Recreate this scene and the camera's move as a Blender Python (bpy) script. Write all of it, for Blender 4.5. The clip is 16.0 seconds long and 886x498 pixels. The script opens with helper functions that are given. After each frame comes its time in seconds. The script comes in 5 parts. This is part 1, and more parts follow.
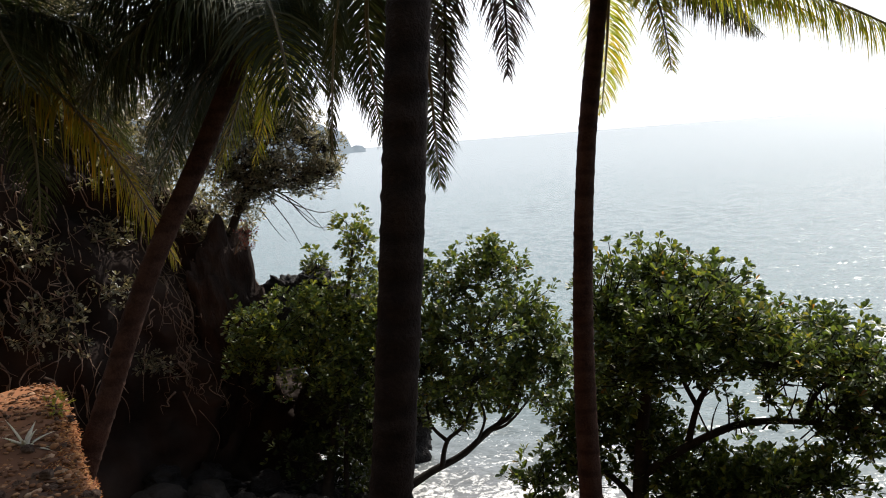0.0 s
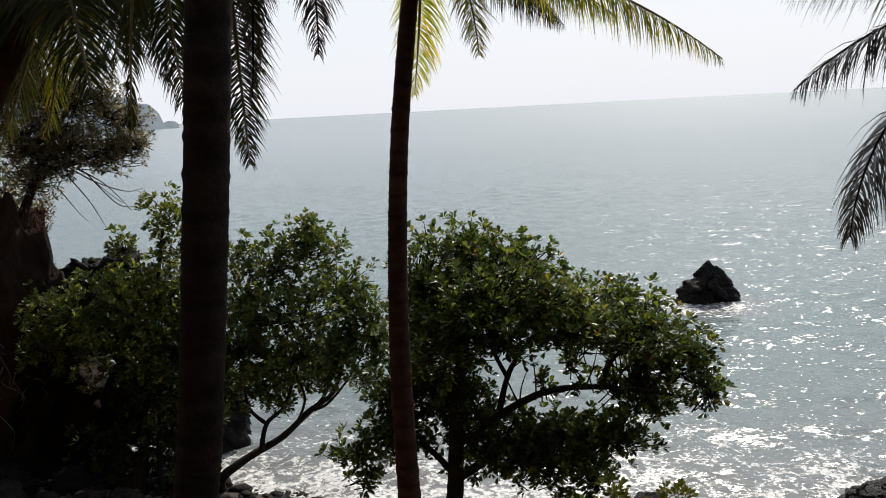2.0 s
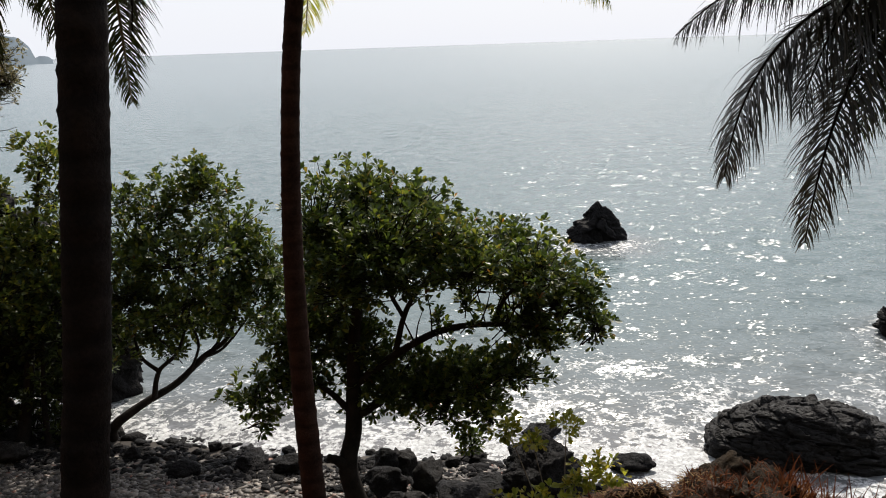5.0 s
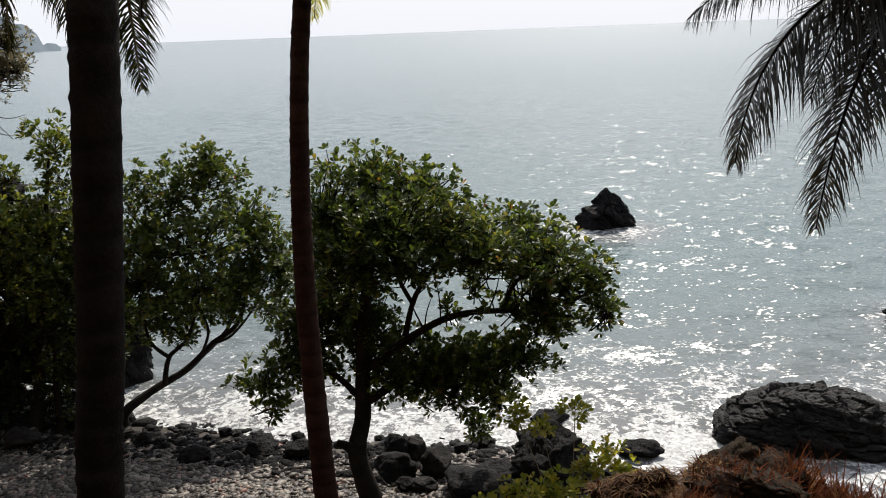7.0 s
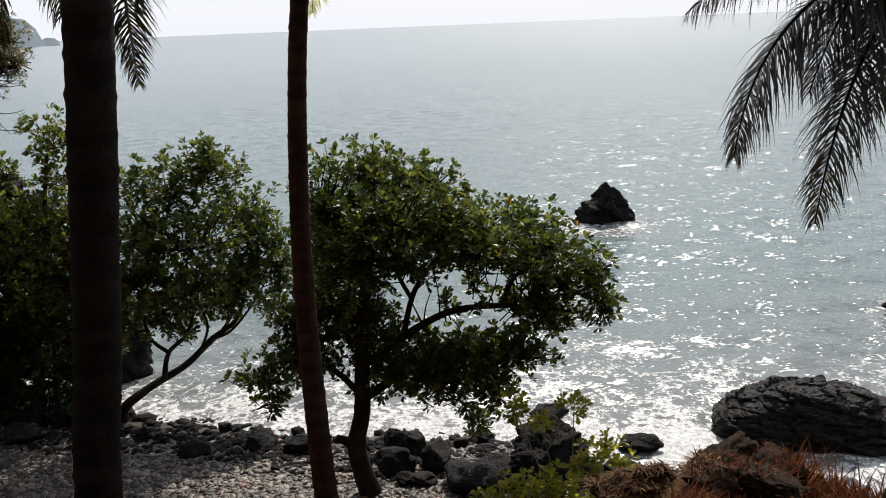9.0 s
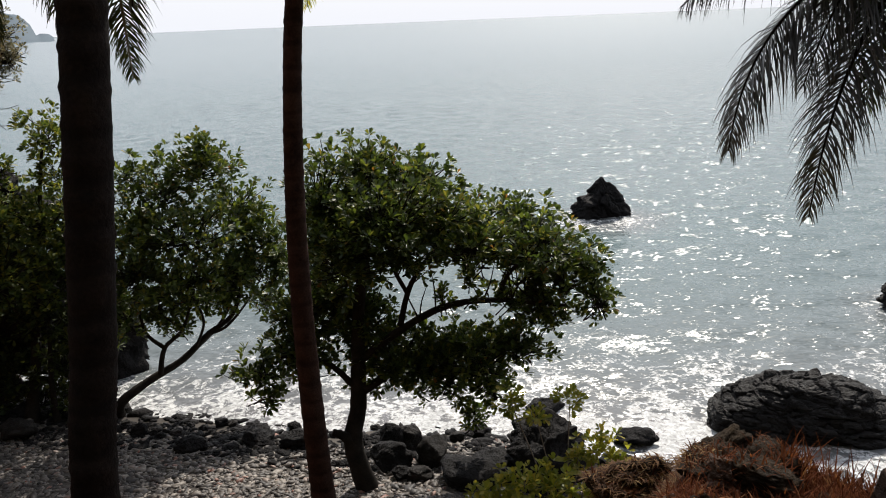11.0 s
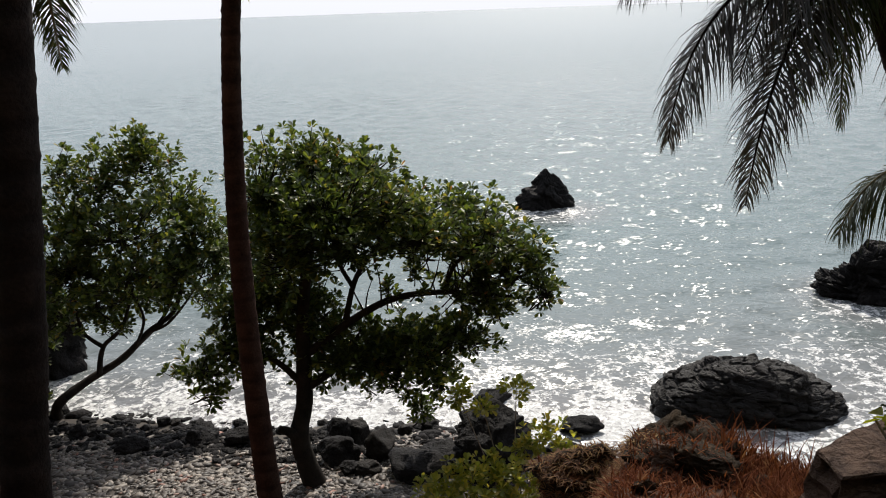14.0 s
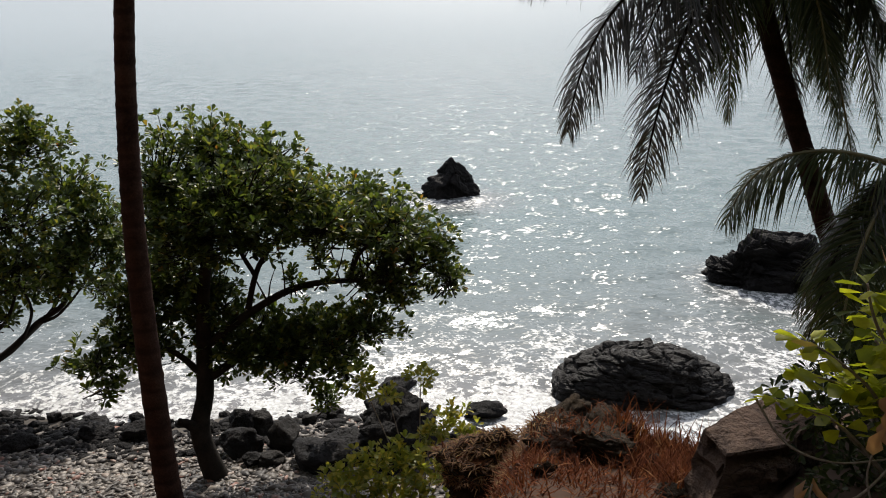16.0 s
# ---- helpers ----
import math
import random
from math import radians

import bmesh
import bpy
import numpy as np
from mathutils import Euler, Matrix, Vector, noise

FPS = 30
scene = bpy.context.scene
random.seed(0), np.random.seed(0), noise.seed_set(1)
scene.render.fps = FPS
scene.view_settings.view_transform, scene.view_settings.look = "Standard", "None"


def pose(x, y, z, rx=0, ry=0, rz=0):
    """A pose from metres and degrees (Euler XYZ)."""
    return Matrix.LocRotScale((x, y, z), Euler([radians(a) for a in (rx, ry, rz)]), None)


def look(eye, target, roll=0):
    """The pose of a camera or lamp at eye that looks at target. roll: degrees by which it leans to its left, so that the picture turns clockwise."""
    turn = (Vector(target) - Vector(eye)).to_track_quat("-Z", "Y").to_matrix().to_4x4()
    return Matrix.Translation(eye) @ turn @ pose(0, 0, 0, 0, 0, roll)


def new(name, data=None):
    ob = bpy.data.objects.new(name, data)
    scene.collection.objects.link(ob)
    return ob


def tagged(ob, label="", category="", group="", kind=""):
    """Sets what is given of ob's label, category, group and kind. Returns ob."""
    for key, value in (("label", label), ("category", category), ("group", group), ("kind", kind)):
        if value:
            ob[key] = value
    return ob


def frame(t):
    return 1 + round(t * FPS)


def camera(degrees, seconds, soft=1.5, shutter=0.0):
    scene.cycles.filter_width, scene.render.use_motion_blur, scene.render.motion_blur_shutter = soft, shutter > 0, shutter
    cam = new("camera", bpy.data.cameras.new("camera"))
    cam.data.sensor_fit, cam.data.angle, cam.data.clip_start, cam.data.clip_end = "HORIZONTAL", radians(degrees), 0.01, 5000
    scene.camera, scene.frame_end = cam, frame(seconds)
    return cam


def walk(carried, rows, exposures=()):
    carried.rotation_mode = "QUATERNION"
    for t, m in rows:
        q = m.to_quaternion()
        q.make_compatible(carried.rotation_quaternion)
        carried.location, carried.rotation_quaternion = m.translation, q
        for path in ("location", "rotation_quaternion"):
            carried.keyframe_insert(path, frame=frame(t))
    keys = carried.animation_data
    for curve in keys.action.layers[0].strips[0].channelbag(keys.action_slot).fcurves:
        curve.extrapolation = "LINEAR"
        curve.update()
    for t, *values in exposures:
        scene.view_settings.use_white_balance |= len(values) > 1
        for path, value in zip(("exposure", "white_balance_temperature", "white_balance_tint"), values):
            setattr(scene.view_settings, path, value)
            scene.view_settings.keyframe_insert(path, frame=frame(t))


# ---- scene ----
from mathutils.bvhtree import BVHTree

# ---- camera and its walk ----
cam = camera(57.8, 16.0, soft=1.0)
# seconds, eye x y z, heading, pitch, roll
ROWS = [
    (0.0, -0.138, 0.122, 9.021, 19.30, -7.68, -4.44),
    (0.5, -0.083, 0.124, 9.011, 13.74, -8.86, -3.33),
    (1.0, -0.073, 0.137, 8.982, 10.76, -9.33, -3.04),
    (1.5, -0.057, 0.085, 8.991, 8.34, -9.48, -2.79),
    (2.0, -0.025, 0.072, 9.014, 6.69, -9.91, -2.98),
    (2.5, -0.032, 0.058, 9.015, 4.71, -10.20, -2.68),
    (3.0, -0.033, 0.022, 9.008, 1.70, -10.43, -2.23),
    (3.5, 0.000, 0.000, 9.000, -0.48, -11.43, -1.88),
    (4.0, -0.015, -0.000, 8.995, -0.69, -12.74, -1.87),
    (4.5, -0.017, 0.012, 8.997, -0.84, -13.58, -1.72),
    (5.0, 0.000, 0.024, 9.003, -0.64, -14.32, -2.00),
    (7.5, -0.022, 0.017, 9.003, 0.02, -15.33, -2.22),
    (8.0, -0.014, 0.007, 9.015, 0.03, -15.48, -2.30),
    (8.5, -0.012, 0.012, 9.020, -0.06, -15.63, -2.33),
    (9.0, -0.002, 0.036, 9.012, -0.03, -15.66, -2.32),
    (11.5, 0.008, 0.013, 8.991, -0.51, -16.03, -2.35),
    (12.0, 0.011, 0.035, 8.988, -1.11, -16.08, -2.12),
    (12.5, 0.014, 0.034, 8.991, -1.73, -16.22, -2.17),
    (13.0, 0.028, 0.059, 8.984, -2.10, -16.39, -2.25),
    (13.5, 0.027, 0.063, 8.970, -2.86, -16.57, -2.22),
    (14.0, 0.030, 0.058, 8.974, -4.24, -16.63, -1.96),
    (14.5, 0.035, 0.058, 8.973, -5.90, -16.96, -1.46),
    (15.0, 0.030, 0.060, 8.977, -7.37, -17.30, -1.01),
    (15.5, 0.048, 0.051, 8.983, -8.73, -17.68, -0.72),
    (16.0, 0.057, 0.042, 8.981, -11.19, -17.59, 0.10),
]


def eye_pose(x, y, z, yaw, pitch, roll):
    a, b = radians(yaw), radians(pitch)
    way = (-math.sin(a) * math.cos(b), math.cos(a) * math.cos(b), math.sin(b))
    return look((x, y, z), (x + way[0], y + way[1], z + way[2]), roll)


walk(cam, [(r[0], eye_pose(*r[1:])) for r in ROWS],
     exposures=[(0.0, 0.6), (0.3, 0.42), (0.8, 0.2), (1.5, 0.1), (5.0, 0.14), (8.0, 0.18), (13.0, 0.2), (16.0, 0.25)])

# ---- sky and sun ----
SUN_AZ, SUN_EL = 13.0, 43.5
world = bpy.data.worlds.new("sky")
scene.world = world
world.use_nodes = True
wn = world.node_tree.nodes
sky = wn.new("ShaderNodeTexSky")
sky.sky_type = "NISHITA"
sky.sun_disc = False
sky.sun_elevation = radians(SUN_EL)
sky.sun_rotation = radians(SUN_AZ)
sky.air_density = 1.0
sky.dust_density = 2.0
sky.ozone_density = 1.0
wn["Background"].inputs["Strength"].default_value = 0.12
# sea haze: the sky pales to white all round, the more the lower one looks
wl = world.node_tree.links
wc = wn.new("ShaderNodeTexCoord")
ws = wn.new("ShaderNodeSeparateXYZ")
wl.new(wc.outputs["Generated"], ws.inputs[0])
wr = wn.new("ShaderNodeValToRGB")
wr.color_ramp.elements[0].position, wr.color_ramp.elements[0].color = 0.0, (0.95, 0.95, 0.95, 1)
wr.color_ramp.elements[1].position, wr.color_ramp.elements[1].color = 0.9, (0.5, 0.5, 0.5, 1)
wl.new(ws.outputs["Z"], wr.inputs["Fac"])
wm = wn.new("ShaderNodeMix")
wm.data_type = "RGBA"
wm.inputs[7].default_value = (6.75, 6.95, 7.5, 1)
wl.new(wr.outputs["Color"], wm.inputs[0])
wl.new(sky.outputs["Color"], wm.inputs[6])
wl.new(wm.outputs[2], wn["Background"].inputs["Color"])
sun = new("sun", bpy.data.lights.new("sun", "SUN"))
sun.data.energy = 4.6
sun.data.angle = radians(0.6)
sun.data.color = (1.0, 0.93, 0.83)
sx, sy = math.sin(radians(SUN_AZ)), math.cos(radians(SUN_AZ))
cz, sz = math.cos(radians(SUN_EL)), math.sin(radians(SUN_EL))
sun.matrix_world = look((40 * sx * cz, 40 * sy * cz, 40 * sz), (0, 0, 0))


# ---- materials ----
class Mat:
    """A node material, built step by step."""

    def __init__(self, name):
        self.m = bpy.data.materials.new(name)
        self.m.use_nodes = True
        self.n = self.m.node_tree.nodes
        self.b = self.n["Principled BSDF"]

    def link(self, a, b):
        self.m.node_tree.links.new(a, b)

    def add(self, kind, **kw):
        node = self.n.new(kind)
        for k, v in kw.items():
            node.inputs[k.replace("_", " ")].default_value = v
        return node

    def place(self, scale=(1, 1, 1)):
        c = self.n.new("ShaderNodeTexCoord")
        mp = self.add("ShaderNodeMapping", Scale=scale)
        self.link(c.outputs["Object"], mp.inputs["Vector"])
        return mp.outputs["Vector"]

    def noise(self, scale, detail=4.0, rough=0.55, vec=None, distortion=0.0):
        t = self.add("ShaderNodeTexNoise", Scale=scale, Detail=detail, Roughness=rough, Distortion=distortion)
        if vec is not None:
            self.link(vec, t.inputs["Vector"])
        return t.outputs["Fac"]

    def ramp(self, fac, stops):
        r = self.n.new("ShaderNodeValToRGB")
        e = r.color_ramp.elements
        while len(e) < len(stops):
            e.new(0.5)
        for i, (p, c) in enumerate(stops):
            e[i].position = p
            e[i].color = (*c, 1.0) if len(c) == 3 else c
        self.link(fac, r.inputs["Fac"])
        return r.outputs["Color"]

    def mix(self, fac, a, b, blend="MIX"):
        x = self.n.new("ShaderNodeMix")
        x.data_type, x.blend_type = "RGBA", blend
        for sock, v in ((x.inputs[0], fac), (x.inputs[6], a), (x.inputs[7], b)):
            if hasattr(v, "links"):
                self.link(v, sock)
            elif isinstance(v, tuple):
                sock.default_value = (*v, 1.0)
            else:
                sock.default_value = v
        return x.outputs[2]

    def math(self, op, a, b=0.0, clamp=False):
        x = self.n.new("ShaderNodeMath")
        x.operation, x.use_clamp = op, clamp
        for sock, v in ((x.inputs[0], a), (x.inputs[1], b)):
            if hasattr(v, "links"):
                self.link(v, sock)
            else:
                sock.default_value = v
        return x.outputs[0]

    def bump(self, height, strength=0.5, distance=0.05, normal=None):
        x = self.add("ShaderNodeBump", Strength=strength, Distance=distance)
        self.link(height, x.inputs["Height"])
        if normal is not None:
            self.link(normal, x.inputs["Normal"])
        return x.outputs["Normal"]

    def done(self, color=None, rough=0.8, normal=None, spec=0.5):
        if color is not None:
            if hasattr(color, "links"):
                self.link(color, self.b.inputs["Base Color"])
            else:
                self.b.inputs["Base Color"].default_value = (*color, 1.0)
        if hasattr(rough, "links"):
            self.link(rough, self.b.inputs["Roughness"])
        else:
            self.b.inputs["Roughness"].default_value = rough
        self.b.inputs["Specular IOR Level"].default_value = spec
        if normal is not None:
            self.link(normal, self.b.inputs["Normal"])
        return self.m


def island(m):
    return m.n.new("ShaderNodeNewGeometry").outputs["Random Per Island"]


def leaf_mat(name, stops, through_col, share=0.4, rough=0.35, spec=0.5):
    """Leaves: a coloured upper skin and light that shines through."""
    m = Mat(name)
    rnd = island(m)
    col = m.ramp(rnd, stops)
    big = m.noise(1.3, 2.0)
    col = m.mix(m.ramp(big, [(0.35, (0.0, 0.0, 0.0)), (0.7, (0.45, 0.45, 0.45))]), col, through_col)
    m.done(col, rough, None, spec)
    tr = m.n.new("ShaderNodeBsdfTranslucent")
    bright = m.mix(1.0, col, (2.3, 2.2, 1.4), "MULTIPLY")
    m.link(bright, tr.inputs["Color"])
    mx = m.n.new("ShaderNodeMixShader")
    mx.inputs[0].default_value = share
    m.link(m.b.outputs[0], mx.inputs[1])
    m.link(tr.outputs[0], mx.inputs[2])
    m.link(mx.outputs[0], m.n["Material Output"].inputs["Surface"])
    return m.m


def rock_mat(name, dark, light, rough=0.6, scale=1.0, strata=0.0, wet=0.5, spec=0.12):
    m = Mat(name)
    v = m.place((1, 1, 1 + 2.5 * strata))
    a = m.noise(2.2 * scale, 8.0, 0.62, v)
    b = m.noise(14.0 * scale, 6.0, 0.6, v)
    col = m.ramp(m.math("ADD", m.math("MULTIPLY", a, 0.7), m.math("MULTIPLY", b, 0.3)), [(0.35, dark), (0.68, light)])
    cr = m.add("ShaderNodeTexVoronoi", Scale=3.0 * scale)
    cr.feature = "DISTANCE_TO_EDGE"
    m.link(v, cr.inputs["Vector"])
    crack = m.ramp(cr.outputs["Distance"], [(0.0, (0.45, 0.45, 0.45)), (0.05, (1.0, 1.0, 1.0))])
    col = m.mix(0.6, col, crack, "MULTIPLY")
    hgt = m.math("ADD", m.math("MULTIPLY", b, 0.5), a)
    n1 = m.bump(hgt, 0.9, 0.16 / scale)
    n2 = m.bump(m.noise(60.0 * scale, 3.0, 0.6, v), 0.35, 0.01, n1)
    r = m.ramp(a, [(0.4, (rough - 0.2 * wet,) * 3), (0.65, (min(1, rough + 0.25),) * 3)])
    return m.done(col, r, n2, spec)


M = {}
M["rock_dark"] = rock_mat("dark_wet_rock", (0.006, 0.006, 0.0065), (0.025, 0.023, 0.023), 0.62, spec=0.08)
M["rock_strata"] = rock_mat("layered_rock", (0.007, 0.0065, 0.006), (0.026, 0.023, 0.022), 0.6, 1.3, 1.0, spec=0.2)
M["rock_brown"] = rock_mat("brown_rock", (0.04, 0.026, 0.02), (0.155, 0.104, 0.078), 0.8, 1.2, 0.4, 0.0)
M["rock_grey"] = rock_mat("grey_rock", (0.010, 0.009, 0.0085), (0.042, 0.038, 0.035), 0.7, 1.5)
M["rock_moss"] = rock_mat("mossy_dark_rock", (0.010, 0.007, 0.0045), (0.05, 0.034, 0.02), 0.85, 1.6, 0.0, 0.0)

m = Mat("cliff_face")
ca = m.noise(0.9, 8.0, 0.65)
cb = m.noise(7.0, 6.0, 0.65)
col = m.ramp(m.math("ADD", m.math("MULTIPLY", ca, 0.6), m.math("MULTIPLY", cb, 0.4)), [(0.38, (0.006, 0.0045, 0.004)), (0.68, (0.05, 0.034, 0.028))])
col = m.mix(m.ramp(m.noise(0.55, 4.0, 0.6), [(0.6, (0, 0, 0)), (0.7, (0.6, 0.6, 0.6))]), col, (0.09, 0.035, 0.022))
M["cliff"] = m.done(col, 0.95, m.bump(m.math("ADD", cb, m.math("MULTIPLY", m.noise(30.0, 4.0), 0.4)), 0.9, 0.15), 0.1)

M["almond_leaf"] = leaf_mat("sea_almond_leaf", [(0.0, (0.02, 0.034, 0.010)), (0.5, (0.042, 0.064, 0.014)), (0.85, (0.092, 0.116, 0.021)), (0.985, (0.16, 0.15, 0.03)), (1.0, (0.18, 0.07, 0.02))], (0.036, 0.054, 0.013), 0.36, 0.42, 0.3)
M["dark_leaf"] = leaf_mat("dark_tree_leaf", [(0.0, (0.025, 0.04, 0.011)), (0.6, (0.056, 0.079, 0.017)), (1.0, (0.17, 0.165, 0.028))], (0.046, 0.066, 0.015), 0.42, 0.44, 0.35)
M["scrub_leaf"] = leaf_mat("scrub_leaf", [(0.0, (0.045, 0.047, 0.032)), (0.6, (0.105, 0.1, 0.068)), (1.0, (0.26, 0.22, 0.15))], (0.085, 0.08, 0.055), 0.34, 0.45, 0.4)
M["shrub_leaf"] = leaf_mat("shrub_leaf", [(0.0, (0.09, 0.115, 0.018)), (0.6, (0.18, 0.185, 0.025)), (1.0, (0.34, 0.27, 0.045))], (0.16, 0.17, 0.025), 0.5, 0.4)
M["frond"] = leaf_mat("palm_frond", [(0.0, (0.018, 0.026, 0.009)), (0.6, (0.03, 0.04, 0.013)), (1.0, (0.07, 0.066, 0.025))], (0.024, 0.034, 0.011), 0.22, 0.55, 0.2)
# yellowed fronds, brightened so that sunlight on them is part of the colour
M["frond_yellow_lit"] = leaf_mat("yellowing_palm_frond_painted_sun", [(0.0, (0.09, 0.12, 0.015)), (0.5, (0.16, 0.17, 0.02)), (1.0, (0.3, 0.22, 0.03))], (0.14, 0.165, 0.018), 0.68, 0.5, 0.3)
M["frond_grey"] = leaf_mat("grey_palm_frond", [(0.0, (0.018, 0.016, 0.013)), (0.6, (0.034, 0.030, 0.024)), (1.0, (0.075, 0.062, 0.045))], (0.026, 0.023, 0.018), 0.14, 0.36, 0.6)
M["dry_grass"] = leaf_mat("dry_grass", [(0.0, (0.026, 0.009, 0.005)), (0.5, (0.09, 0.028, 0.013)), (0.85, (0.15, 0.053, 0.025)), (1.0, (0.23, 0.12, 0.06))], (0.058, 0.017, 0.008), 0.28, 0.9, 0.04)
M["tawny_grass"] = leaf_mat("tawny_grass", [(0.0, (0.03, 0.015, 0.007)), (0.5, (0.1, 0.048, 0.02)), (0.85, (0.16, 0.09, 0.035)), (1.0, (0.26, 0.18, 0.08))], (0.08, 0.03, 0.013), 0.35, 0.8, 0.2)
M["bank_grass"] = leaf_mat("orange_dry_grass", [(0.0, (0.07, 0.026, 0.009)), (0.5, (0.19, 0.075, 0.024)), (0.85, (0.26, 0.13, 0.045)), (1.0, (0.36, 0.25, 0.13))], (0.15, 0.05, 0.016), 0.3, 0.8, 0.2)
M["pale_leaf"] = leaf_mat("pale_agave_leaf", [(0.0, (0.34, 0.33, 0.28)), (1.0, (0.5, 0.48, 0.42))], (0.4, 0.38, 0.32), 0.2, 0.6)


def bark(name, dark, light, rings=0.0, scale=1.0):
    m = Mat(name)
    v = m.place((1, 1, 1))
    a = m.noise(5.0 * scale, 6.0, 0.6, v)
    b = m.noise(40.0 * scale, 3.0, 0.6, v)
    col = m.ramp(m.math("ADD", m.math("MULTIPLY", a, 0.7), m.math("MULTIPLY", b, 0.3)), [(0.33, dark), (0.7, light)])
    h = m.math("ADD", a, m.math("MULTIPLY", b, 0.4))
    if rings:
        w = m.add("ShaderNodeTexWave", Scale=rings, Distortion=2.5, Detail=2.0)
        w.bands_direction = "Z"
        m.link(v, w.inputs["Vector"])
        col = m.mix(m.ramp(w.outputs["Fac"], [(0.0, (0.55, 0.55, 0.55)), (0.25, (0, 0, 0))]), col, dark)
        h = m.math("ADD", h, m.math("MULTIPLY", w.outputs["Fac"], 0.8))
    return m.done(col, 0.85, m.bump(h, 0.6, 0.03), 0.1)


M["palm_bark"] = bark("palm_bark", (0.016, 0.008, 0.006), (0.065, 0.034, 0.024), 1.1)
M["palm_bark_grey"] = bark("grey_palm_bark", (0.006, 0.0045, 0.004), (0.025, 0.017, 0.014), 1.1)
M["tree_bark"] = bark("tree_bark", (0.008, 0.007, 0.006), (0.032, 0.026, 0.021))
M["root"] = bark("root", (0.05, 0.035, 0.027), (0.24, 0.175, 0.135))
M["twig"] = bark("twig", (0.10, 0.08, 0.06), (0.28, 0.23, 0.18))

# sea: grey green water, sky in its waves, foam along the shore
m = Mat("sea_water")
geo = m.n.new("ShaderNodeNewGeometry")
sep = m.n.new("ShaderNodeSeparateXYZ")
m.link(geo.outputs["Position"], sep.inputs[0])
flat = m.add("ShaderNodeCombineXYZ")
m.link(sep.outputs["X"], flat.inputs["X"])
m.link(sep.outputs["Y"], flat.inputs["Y"])
pos = flat.outputs[0]
off_shore = m.n.new("ShaderNodeVectorMath")
off_shore.operation = "LENGTH"
m.link(pos, off_shore.inputs[0])
rad = m.math("MULTIPLY", off_shore.outputs["Value"], 1 / 400.0, True)
# chop that is finer than the modelled waves: it tilts the surface both ways
def chop(scale, amp, detail):
    t = m.add("ShaderNodeTexNoise", Scale=scale, Detail=detail, Roughness=0.62, Distortion=0.5)
    m.link(m.place((0.7, 1.4, 1.0)), t.inputs["Vector"])
    c = m.n.new("ShaderNodeVectorMath")
    c.operation = "SUBTRACT"
    m.link(t.outputs["Color"], c.inputs[0])
    c.inputs[1].default_value = (0.5, 0.5, 0.5)
    g = m.n.new("ShaderNodeVectorMath")
    g.operation = "MULTIPLY"
    m.link(c.outputs[0], g.inputs[0])
    g.inputs[1].default_value = (amp * 1.3, amp * 1.08, 0.0)
    return g.outputs[0]


def vadd(a, b):
    x = m.n.new("ShaderNodeVectorMath")
    m.link(a, x.inputs[0])
    m.link(b, x.inputs[1])
    return x.outputs[0]


calm = m.ramp(rad, [(0.04, (0.62, 0.62, 0.62)), (0.1, (1, 1, 1)), (0.3, (1, 1, 1)), (0.5, (0.55, 0.55, 0.55)), (0.85, (0.14, 0.14, 0.14))])
lull = m.n.new("ShaderNodeVectorMath")
lull.operation = "MULTIPLY"
m.link(vadd(chop(8.0, 0.95, 2.0), vadd(chop(3.4, 0.55, 2.0), chop(1.1, 0.36, 2.0))), lull.inputs[0])
m.link(calm, lull.inputs[1])
tilted = vadd(geo.outputs["Normal"], lull.outputs[0])
unit = m.n.new("ShaderNodeVectorMath")
unit.operation = "NORMALIZE"
m.link(tilted, unit.inputs[0])
nrm = unit.outputs[0]
near = m.ramp(m.math("DIVIDE", m.math("SUBTRACT", sep.outputs["Y"], 14.0), 18.0, True),
              [(0.0, (1, 1, 1)), (0.16, (0.92, 0.92, 0.92)), (0.36, (0.5, 0.5, 0.5)), (0.62, (0.18, 0.18, 0.18)), (1.0, (0, 0, 0))])
right = m.ramp(m.math("MULTIPLY", m.math("ADD", sep.outputs["X"], 4.0), 0.1, True), [(0.0, (1, 1, 1)), (0.45, (0.86, 0.86, 0.86)), (0.8, (0.78, 0.78, 0.78)), (1.0, (0.7, 0.7, 0.7))])
near = m.mix(1.0, near, right, "MULTIPLY")


def round_rock(x, y, r0, r1, peak):
    dv = m.n.new("ShaderNodeVectorMath")
    dv.operation = "DISTANCE"
    m.link(pos, dv.inputs[0])
    dv.inputs[1].default_value = (x, y, 0.0)
    return m.ramp(m.math("DIVIDE", dv.outputs["Value"], r1, True), [(r0 / r1, (peak,) * 3), (1.0, (0, 0, 0))])


for ring in (round_rock(7.5, 35.0, 1.1, 3.4, 0.62), round_rock(15.0, 21.6, 1.6, 4.4, 0.6), round_rock(5.0, 15.6, 0.5, 2.4, 1.15)):
    near = m.math("MAXIMUM", near, ring)
# foam: a net of torn strands, closing to white sheets at the stones
warp = m.n.new("ShaderNodeTexNoise")
warp.inputs["Scale"].default_value = 0.8
warp.inputs["Detail"].default_value = 5.0
m.link(pos, warp.inputs["Vector"])
sw = m.n.new("ShaderNodeVectorMath")
sw.operation = "SCALE"
sw.inputs["Scale"].default_value = 1.9
m.link(warp.outputs["Color"], sw.inputs[0])
wp = m.n.new("ShaderNodeVectorMath")
m.link(pos, wp.inputs[0])
m.link(sw.outputs[0], wp.inputs[1])


def strands(scale):
    t = m.add("ShaderNodeTexVoronoi", Scale=scale)
    t.feature = "DISTANCE_TO_EDGE"
    t.voronoi_dimensions = "2D"
    m.link(wp.outputs[0], t.inputs["Vector"])
    return t.outputs["Distance"]


